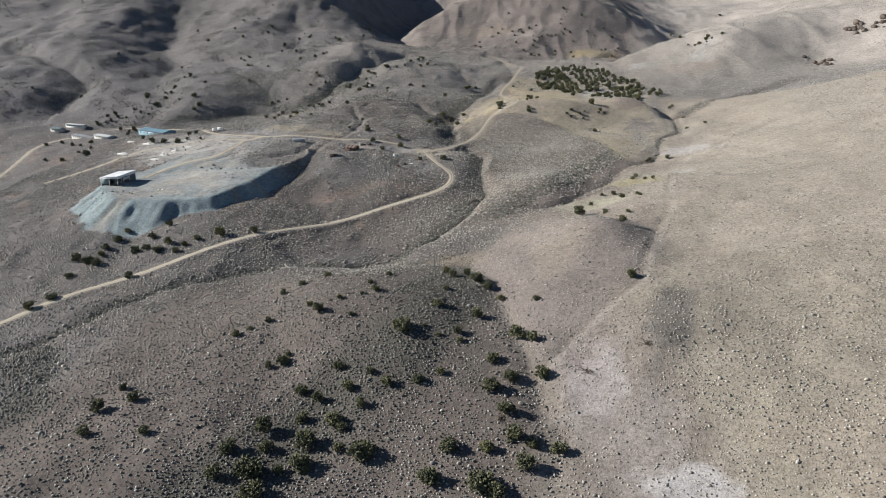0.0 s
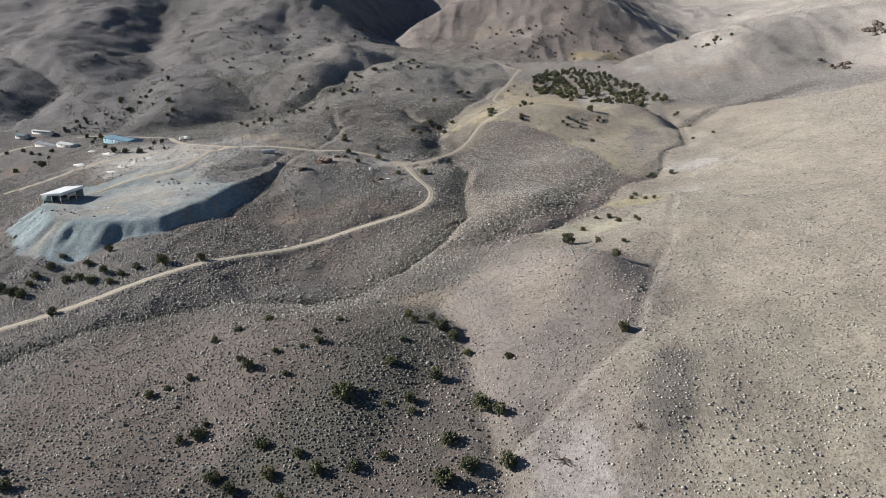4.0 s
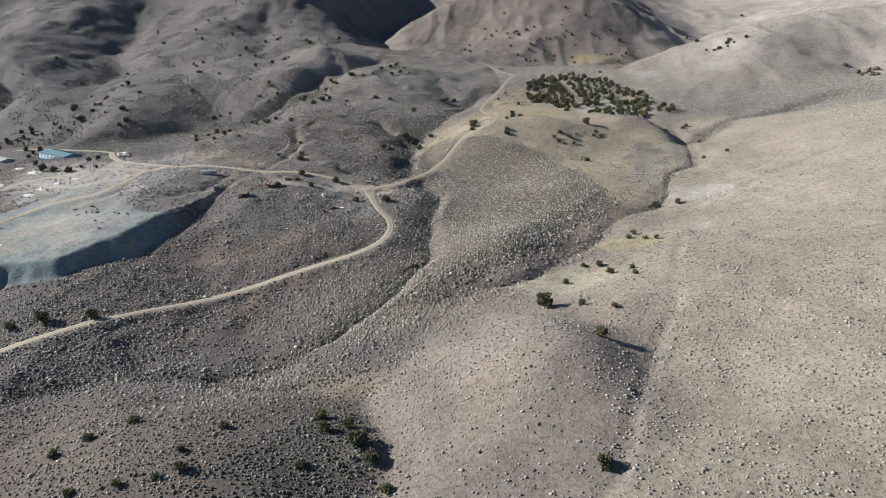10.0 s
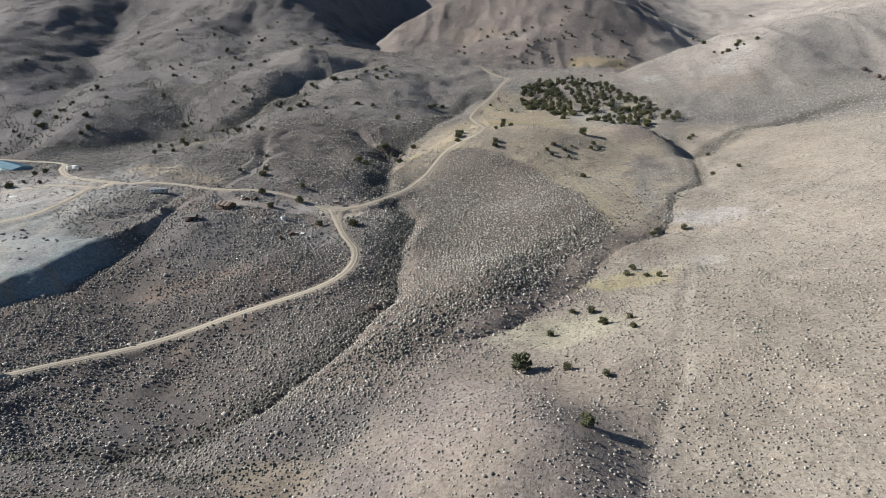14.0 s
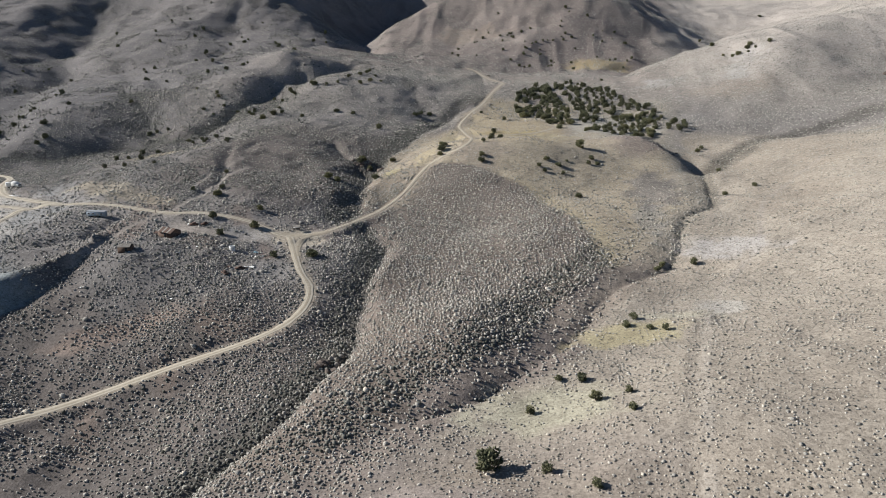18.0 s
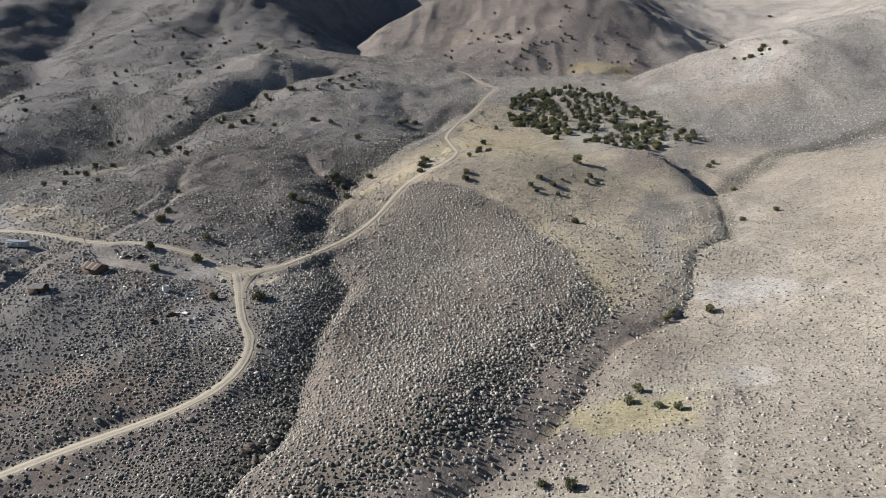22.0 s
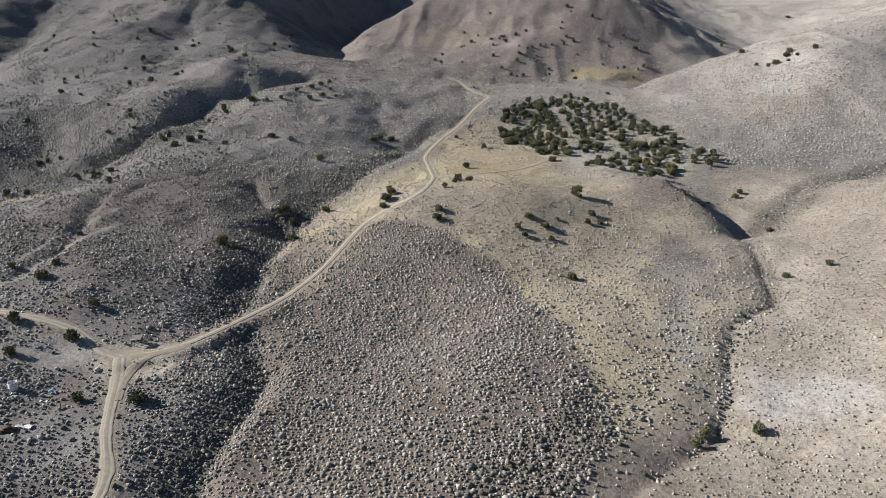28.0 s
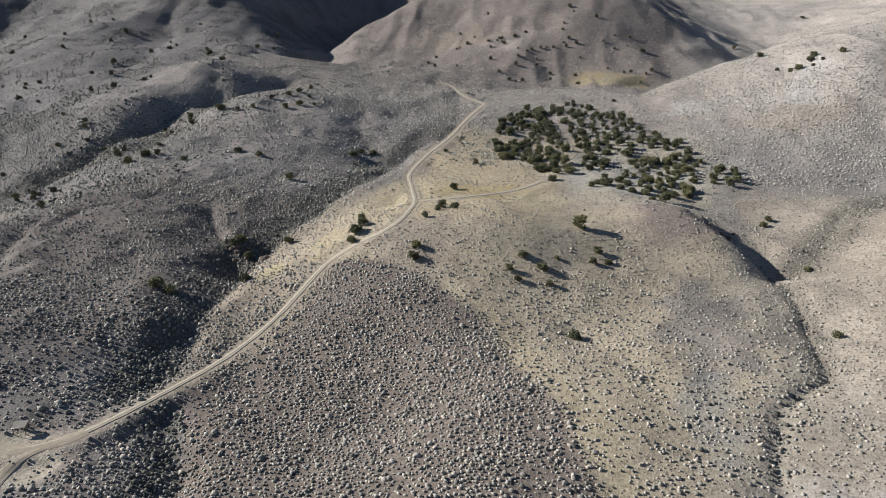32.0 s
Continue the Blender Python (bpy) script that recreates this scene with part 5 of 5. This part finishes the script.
seat(long_building("mine_building", "long low building with faded blue metal walls and roof", (38, 15, 4.6), BLUE_METAL, BLUE_METAL, 7, 2, 1.6, 24), -436, 585, -18, lift=lowest(-436, 585, 14, 6) + 0.6)
seat(long_building("mine_office", "long low building with a dull grey roof", (33, 9, 3.2), PALE_WALL, GREY_METAL, 8, 1, 0.9, 14), -531, 596, -17, lift=lowest(-531, 596, 14, 4) + 0.8)
seat(long_building("mine_store", "low building with pale walls and a white roof", (23, 9, 3.2), PALE_WALL, WHITE_METAL, 4, 1, 0.8, 10), -494, 581, -17, lift=lowest(-494, 581, 10, 4) + 0.8)
seat(long_building("mobile_home", "long white mobile home with a row of dark windows", (26, 5, 3.4), WHITE_METAL, WHITE_METAL, 8, 1, 0.4, 8), -582, 643, -6, lift=lowest(-582, 643, 10, 3) + 0.9)
seat(long_building("small_house", "small pale house with a weathered teal roof", (14, 8, 3.2), PALE_WALL, TEAL_METAL, 3, 1, 1.5, 8), -597, 632, -10, lift=lowest(-597, 632, 6, 4) + 0.8)


def box_truck():
    ob = new("box_truck")
    part("cargo_box", box(-3.2, 1.2, -1.2, 1.2, 0.9, 3.3, bevel=0.06), WHITE_METAL, ob)
    part("cab", box(1.3, 3.1, -1.1, 1.1, 0.6, 2.4, bevel=0.15), WHITE_METAL, ob)
    part("windscreen", box(3.05, 3.13, -0.95, 0.95, 1.5, 2.2), GLASS_AND_DOOR_SHADE, ob)
    part("chassis", box(-3.2, 3.0, -0.5, 0.5, 0.55, 0.85), GREY_METAL, ob)
    for x in (-2.0, 2.2):
        for y in (-1.0, 1.0):
            bm = bmesh.new()
            bmesh.ops.create_cone(bm, cap_ends=True, segments=14, radius1=0.45, radius2=0.45, depth=0.3,
                                  matrix=Matrix.Translation((x, y, 0.42)) @ Matrix.Rotation(math.pi / 2, 4, "X"))
            part("wheel", bm, TYRE, ob)
    return tagged(ob, "white box truck parked beside the dirt road", "truck")


def trailer():
    """A long pale-blue house trailer with a sagging roof."""
    ob = new("house_trailer")
    part("body", box(-5.0, 5.0, -1.3, 1.3, 0.4, 2.7, bevel=0.12), FADED_BLUE, ob)
    part("roof", box(-5.1, 5.1, -1.4, 1.4, 2.71, 2.85, top=(2.8, 2.95, 2.85, 2.9)), GREY_METAL, ob, "dull grey sheet roof", smooth=False)
    part("chassis", box(-4.6, 5.8, -0.6, 0.6, 0.15, 0.38), GREY_METAL, ob)
    for x in (-3.6, -1.2, 3.4):
        win = part("window", box(x - 0.6, x + 0.6, -1.36, -1.3, 1.3, 2.1), WHITE_METAL, ob)
        part("pane", box(x - 0.5, x + 0.5, -1.4, -1.36, 1.4, 2.0), GLASS_AND_DOOR_SHADE, win)
    part("door", box(0.8, 1.7, -1.36, -1.3, 0.5, 2.35), GREY_METAL, ob)
    for x in (-2.2, 2.2):
        for y in (-1.15, 1.15):
            bm = bmesh.new()
            bmesh.ops.create_cone(bm, cap_ends=True, segments=12, radius1=0.38, radius2=0.38, depth=0.25,
                                  matrix=Matrix.Translation((x, y, 0.3)) @ Matrix.Rotation(math.pi / 2, 4, "X"))
            part("wheel", bm, TYRE, ob)
    return tagged(ob, "pale blue house trailer standing beside the mine road", "trailer")


seat(trailer(), -251, 515.5, 8)
seat(box_truck(), -349, 559, -8)
seat(box_truck(), -356, 562, 60)


def cabin():
    """A half-ruined board cabin under a rusty roof."""
    ob = new("ruined_cabin")
    x, y, h = 4.6, 2.8, 2.4
    for nm, dims in (("wall_front", (-x, x, -y, -y + 0.12, -0.8, h)), ("wall_back", (-x, x, y - 0.12, y, -0.8, h + 0.3)),
                     ("wall_side", (-x, -x + 0.12, -y + 0.13, y - 0.13, -0.8, h)), ("wall_side", (x - 0.12, x, -y + 0.13, y - 0.13, -0.8, h))):
        part(nm, box(*dims), OLD_WOOD, ob)
    for k in range(9):
        c = -x + (k + 0.5) * 2 * x / 9
        part("roof_sheet", roof_half(c - 0.5, c + 0.5, -y - 0.6, 0.0, h - 0.1 + 0.02 * (k % 3), h + 1.5 + 0.03 * (k % 2), 0.05), RUST if k % 3 else GREY_WOOD, ob, smooth=False)
        if k not in (2, 6):
            part("roof_sheet", roof_half(c - 0.5, c + 0.5, y + 0.5, 0.02, h - 0.1, h + 1.5 + 0.03 * (k % 2), 0.05), RUST, ob, smooth=False)
    g = bmesh.new()
    v = [g.verts.new(p) for p in ((x, -y, h), (x, y, h), (x, 0, h + 1.5), (x - 0.12, -y, h), (x - 0.12, y, h), (x - 0.12, 0, h + 1.5))]
    for q in ((0, 1, 2), (3, 5, 4), (0, 3, 4, 1), (1, 4, 5, 2), (2, 5, 3, 0)):
        g.faces.new([v[i] for i in q])
    part("gable", g, OLD_WOOD, ob, smooth=False)
    # no opening in the wall: a near-black sheet stands for the unlit inside
    part("doorway", box(-0.6, 0.5, -y - 0.04, -y, 0, 1.9), GLASS_AND_DOOR_SHADE, ob, "dark panel painted as the shade in an empty doorway")
    part("porch_roof", roof_half(-x - 3.2, -x - 0.1, -y, y - 1.2, 0.9, 1.9, 0.06), RUST, ob, "collapsed porch roof", smooth=False)
    for px in (-x - 3.0, -x - 1.5):
        part("porch_post", box(px - 0.07, px + 0.07, -y + 0.1, -y + 0.24, -0.6, 1.0), OLD_WOOD, ob)
    return tagged(ob, "half-ruined red-brown board cabin with a rusty roof", "cabin")


seat(cabin(), -200, 505, -12, lift=lowest(-200, 505, 3, 2) + 0.5)


def shack():
    ob = new("plank_shack")
    x, y, h = 2.8, 2.3, 2.2
    for nm, dims in (("wall_front", (-x, x, -y, -y + 0.1, -0.8, h)), ("wall_back", (-x, x, y - 0.1, y, -0.8, h)),
                     ("wall_side", (-x, -x + 0.1, -y + 0.11, y - 0.11, -0.8, h)), ("wall_side", (x - 0.1, x, -y + 0.11, y - 0.11, -0.8, h))):
        part(nm, box(*dims), OLD_WOOD, ob)
    for k in range(6):
        c = -x + (k + 0.5) * 2 * x / 6
        part("roof_plank", roof_half(c - 0.44, c + 0.44, -y - 0.4, 0, h, h + 0.9 + 0.03 * (k % 2), 0.05), GREY_WOOD, ob, smooth=False)
        part("roof_plank", roof_half(c - 0.44, c + 0.44, y + 0.4, 0, h, h + 0.9 + 0.03 * (k % 2), 0.05), GREY_WOOD, ob, smooth=False)
    # the wall is whole; this dark sheet paints the shade behind a door opening
    part("doorway", box(0.4, 1.4, -y - 0.04, -y, 0, 1.8), GLASS_AND_DOOR_SHADE, ob, "dark panel painted as the shade in an open doorway")
    return tagged(ob, "small brown plank shack with a silvered board roof", "shack")


seat(shack(), -207, 483, 20, lift=lowest(-207, 483, 2, 2) + 0.5)


def lean_to(w, d, h, label):
    ob = new("shade_shelter")
    part("roof_panel", roof_half(-w / 2, w / 2, -d / 2, d / 2, h, h + 0.55, 0.1), GREY_WOOD, ob, "brown roof panel with a white edge", smooth=False)
    part("edge_board", box(-w / 2, w / 2, -d / 2 - 0.06, -d / 2 - 0.01, h - 0.05, h + 0.16), WHITE_METAL, ob)
    for x in (-w / 2 + 0.15, w / 2 - 0.15):
        for y, t in ((-d / 2 + 0.2, h), (d / 2 - 0.2, h + 0.4)):
            part("post", box(x - 0.07, x + 0.07, y - 0.07, y + 0.07, -0.5, t), OLD_WOOD, ob)
    part("board", box(-w / 2 + 0.3, w / 2 - 0.3, d / 2 - 0.27, d / 2 - 0.2, 0.5, h), GREY_WOOD, ob)
    return tagged(ob, label, "shelter")


seat(lean_to(3.2, 2.6, 1.7, "small shelter with a brown roof beside the road fork"), -147.5, 534, 25)
seat(lean_to(3.6, 3.0, 2.2, "small pale hut beside the upper dirt road"), -153, 1000, 10)


def concrete_slab(x, y, w, d, turn, high=0.25, walls=()):
    ob = new("concrete_slab")
    part("slab", box(-w / 2, w / 2, -d / 2, d / 2, -0.8, high, bevel=0.04), CONCRETE, ob)
    for wx, wy, wl, wh in walls:
        part("stub_wall", box(wx - wl / 2, wx + wl / 2, wy - 0.2, wy + 0.2, high, high + wh, bevel=0.05), CONCRETE, ob)
    tagged(ob, "bare pale concrete foundation on the mine flat", "foundation", "old foundations")
    return seat(ob, x, y, turn)


for x, y, w, d, turn, walls in ((-398, 523, 16, 6, -20, ((-3, 0, 4, 1.2), (3, 1, 3, 0.8))), (-408, 501, 14, 7, -20, ()), (-361, 493, 10, 7, -15, ((-2, -2, 3, 2.0), (2, -2, 2.5, 1.6), (3, 2, 2, 1.2))),
                                (-356, 499, 7, 4, -15, ((0, 0, 3, 1.8),)), (-362, 481, 11, 5, -18, ()), (-346, 505, 9, 3, -15, ()), (-375, 530, 8, 3, -22, ()), (-330, 540, 6, 3, -10, ()),
                                (-430, 540, 10, 4, -20, ())):
    concrete_slab(x, y, w, d, turn, walls=walls)


# ---------------------------------------------------------------- scrap and rocks
def bent_sheet(w, d, seed):
    """A crumpled metal sheet lying on the ground."""
    r = random.Random(seed)
    bm = bmesh.new()
    rows = [[bm.verts.new((w * (i / 5 - 0.5), d * (j / 3 - 0.5), 0.25 + 0.22 * math.sin(i * 1.3 + j + seed) + r.uniform(-0.06, 0.1))) for i in range(6)] for j in range(4)]
    low = [[bm.verts.new(v.co - Vector((0, 0, 0.04))) for v in row] for row in rows]
    for j in range(3):
        for i in range(5):
            bm.faces.new((rows[j][i], rows[j][i + 1], rows[j + 1][i + 1], rows[j + 1][i]))
            bm.faces.new((low[j + 1][i], low[j + 1][i + 1], low[j][i + 1], low[j][i]))
    for k in range(5):
        bm.faces.new((low[0][k], low[0][k + 1], rows[0][k + 1], rows[0][k]))
        bm.faces.new((rows[3][k], rows[3][k + 1], low[3][k + 1], low[3][k]))
    return bm


def scrap_sheet(x, y, w, d, turn, mat, label, seed):
    ob = part("scrap_sheet", bent_sheet(w, d, seed), mat, None, smooth=False)
    tagged(ob, label, "scrap metal", "scrap round the old cabins")
    return seat(ob, x, y, turn, sink=0.05)


for k, (x, y, w, d, turn, c) in enumerate(((-148, 489.5, 4.6, 1.3, 10, "w"), (-157, 487, 2.2, 1.4, 40, "r"), (-166, 502.5, 1.8, 1.6, 0, "w"), (-162, 499, 1.4, 1.2, 20, "w"),
                                           (-154, 505, 2.6, 1.8, -20, "b"), (-152, 500, 2.4, 0.8, 10, "w"), (-149, 502, 1.6, 0.7, 70, "w"), (-167, 459, 1.9, 0.9, 10, "w"),
                                           (-210, 457, 1.6, 0.9, 0, "w"), (-199, 519, 2.0, 1.2, 30, "w"), (-201, 523, 1.4, 1.0, 0, "w"), (-194, 533, 1.6, 1.0, 15, "w"),
                                           (-279, 577, 2.6, 1.2, 0, "w"), (-289, 579, 2.2, 1.2, 30, "w"), 
                                           (-204, 481, 2.4, 1.0, 5, "b"), (-211, 480, 1.6, 0.8, 0, "w"), (-179, 497, 2.0, 0.8, 20, "w"), (-185, 490, 1.6, 0.8, 60, "w"),
                                           (-300, 398, 3.0, 1.6, 20, "w"), (-352, 398, 3.0, 2.2, 0, "w"), (-318, 390, 2.4, 1.0, 20, "w"))):
    m, words = {"w": (WHITE_METAL, "crumpled white metal sheet lying on the ground"), "r": (RUST, "crumpled rusty metal sheet lying on the ground"),
                "b": (BLUE_METAL, "crumpled blue metal scrap lying on the ground")}[c]
    scrap_sheet(x, y, w, d, turn, m, words, k)


def old_car(x, y, turn, seed):
    """A stripped, rusted car body."""
    ob = new("wrecked_car")
    bm = box(-2.1, 2.1, -0.85, 0.85, 0.25, 0.85, bevel=0.12)
    part("body", bm, RUST, ob)
    part("cabin_shell", box(-1.0, 0.9, -0.72, 0.72, 0.86, 1.4, bevel=0.2), RUST, ob)
    for s in (-1, 1):
        part("window", box(-0.7, 0.6, s * 0.725 - 0.02, s * 0.725 + 0.02, 0.95, 1.28), GLASS_AND_DOOR_SHADE, ob)
    for wx in (-1.3, 1.3):
        for s in (-1, 1):
            bm = bmesh.new()
            bmesh.ops.create_cone(bm, cap_ends=True, segments=12, radius1=0.33, radius2=0.33, depth=0.2,
                                  matrix=Matrix.Translation((wx, s * 0.82, 0.28)) @ Matrix.Rotation(math.pi / 2, 4, "X"))
            part("wheel", bm, RUST, ob)
    tagged(ob, "stripped dark rusty car body among the sagebrush", "wrecked car", "wrecks by the cabins")
    return seat(ob, x, y, turn, sink=0.1)


for k, (x, y, turn) in enumerate(((-151, 487, 20), (-155, 481, -30), (-196, 519, 10), (-191, 521, 60))):
    old_car(x, y, turn, k)


def fence_post(x, y, h):
    ob = part("wooden_post", box(-0.09, 0.09, -0.09, 0.09, -0.4, h, bevel=0.02), OLD_WOOD, None)
    tagged(ob, "weathered wooden post beside the dirt road", "post", "roadside posts")
    return seat(ob, x, y, 15)


for x, y, h in ((-222, 524, 2.2), (-146, 500, 1.5), (-345, 520, 6.0)):
    fence_post(x, y, h)


def boulder_mesh(seed, mat):
    r = np.random.default_rng(seed)
    bm = bmesh.new()
    bmesh.ops.create_icosphere(bm, subdivisions=2, radius=1.0)
    cut = [(v / np.linalg.norm(v), r.uniform(0.55, 0.85)) for v in r.normal(size=(9, 3))]
    for v in bm.verts:
        p = np.array(v.co)
        for n, d in cut:
            over = p @ n - d
            if over > 0:
                p = p - n * over * 0.9
        v.co = p * np.array((1.0, 0.8, 0.75)) * r.uniform(0.95, 1.06)
    me = bpy.data.meshes.new("boulder")
    bm.to_mesh(me)
    bm.free()
    me.materials.append(mat)
    return me


BOULDERS = [boulder_mesh(s, ROCK) for s in range(4)] + [boulder_mesh(s, PALE_ROCK) for s in range(10, 13)]


def boulder(x, y, size, pale=False):
    me = BOULDERS[tree_rng.randrange(4) if not pale else 4 + tree_rng.randrange(3)]
    ob = new("boulder", me)
    z = float(bilinear(x, y))
    ob.matrix_basis = pose(x, y, z + size * 0.15, tree_rng.uniform(-20, 20), tree_rng.uniform(-20, 20), tree_rng.uniform(0, 360)) @ Matrix.Diagonal((size, size, size, 1))
    return tagged(ob, "pale weathered boulder lying on the slope" if pale else "dark brown boulder in an outcrop on the slope", "boulder", "rocks on the hills")


def outcrop(x, y, rx, ry, count, lo, hi, pale=False):
    for _ in range(count):
        boulder(x + tree_rng.gauss(0, rx), y + tree_rng.gauss(0, ry), tree_rng.uniform(lo, hi), pale)


outcrop(-85, 434, 2.5, 3.5, 9, 0.6, 2.0)
outcrop(-84, 440, 2, 2, 3, 0.8, 1.6, True)
outcrop(-150, 655, 4, 4, 10, 0.8, 2.2)
outcrop(-160, 664, 5, 4, 7, 0.7, 1.8)
outcrop(232, 925, 6, 8, 8, 2.5, 5.0)
outcrop(292, 1012, 16, 14, 24, 2.0, 6.0)
outcrop(330, 990, 14, 14, 12, 2.0, 5.0)
outcrop(30, 718, 5, 8, 8, 0.6, 1.6)
outcrop(-335, 383, 22, 2, 14, 0.4, 0.9)
outcrop(-330, 388, 14, 3, 8, 0.5, 1.0, True)
outcrop(-28, 205, 3, 4, 4, 0.5, 1.2, True)
outcrop(2, 345, 8, 8, 8, 0.35, 0.7, True)
outcrop(-297, 456, 7, 5, 12, 0.6, 1.6, True)
outcrop(-262, 438, 8, 6, 9, 0.5, 1.2, True)
outcrop(-166, 663, 5, 4, 8, 0.7, 1.7)
outcrop(-152, 590, 4, 4, 7, 0.6, 1.4)


# ---------------------------------------------------------------- dead shrubs and a tank by the cabins
def dead_shrub(x, y, wide, seed):
    """A bare, flattened dead shrub: crooked dark branches that fan out from its foot."""
    r = random.Random(seed)
    ob = new("dead_shrub")
    part("stem", limb((0, 0, -0.2), (0.2, 0.1, 0.8), 0.16, 0.1, 6, seed=seed), BARK, ob)
    for k in range(13):
        a = r.uniform(-1.1, 1.1) - 0.3 if k % 3 else r.uniform(0, 6.28)
        long = wide * r.uniform(0.5, 1.0)
        tip = Vector((math.cos(a) * long, math.sin(a) * long, r.uniform(0.2, 1.3)))
        part("branch", limb((0.1, 0, r.uniform(0.2, 0.7)), tip, 0.11, 0.04, 5, bend=0.35, seed=seed + k), BARK, ob)
        for s in (0.55, 0.75):
            side = tip * s
            part("twig", limb(side, side + Vector((r.uniform(-0.9, 0.9), r.uniform(-0.9, 0.9), r.uniform(0.1, 0.7))), 0.055, 0.025, 4, bend=0.3, seed=seed + 40 + k), BARK, ob)
    tagged(ob, "bare dead shrub with dark crooked branches on pale soil", "dead shrub", "dead shrubs on the slope")
    return seat(ob, x, y, r.uniform(0, 60))


for k, (x, y, wide) in enumerate(((16.7, 229, 4.2), (-3.1, 221, 4.6), (-30, 196, 3.0))):
    dead_shrub(x, y, wide, 70 + k * 60)


def water_tank():
    """An upright white tank, open above, with hoops."""
    ob = new("water_tank")
    bm = bmesh.new()
    rings = [[bm.verts.new((math.cos(i * math.pi / 10) * rad, math.sin(i * math.pi / 10) * rad, z)) for i in range(20)]
             for rad, z in ((1.25, -0.5), (1.25, 2.1), (1.17, 2.1), (1.17, 0.3))]
    for p, q in zip(rings, rings[1:]):
        for i in range(20):
            bm.faces.new((p[i], p[(i + 1) % 20], q[(i + 1) % 20], q[i]))
    bm.faces.new(rings[-1])
    part("shell", bm, WHITE_METAL, ob)
    for z in (0.3, 1.1, 1.9):
        bm = bmesh.new()
        rings = [[bm.verts.new((math.cos(i * math.pi / 10) * rad, math.sin(i * math.pi / 10) * rad, z + h)) for i in range(20)]
                 for rad, h in ((1.255, 0), (1.3, 0.02), (1.3, 0.08), (1.255, 0.1))]
        for p, q in zip(rings, rings[1:]):
            for i in range(20):
                bm.faces.new((p[i], p[(i + 1) % 20], q[(i + 1) % 20], q[i]))
        part("hoop", bm, GREY_METAL, ob)
    tagged(ob, "open white metal tank standing among the sagebrush", "tank")
    return seat(ob, -163.5, 501)


water_tank()
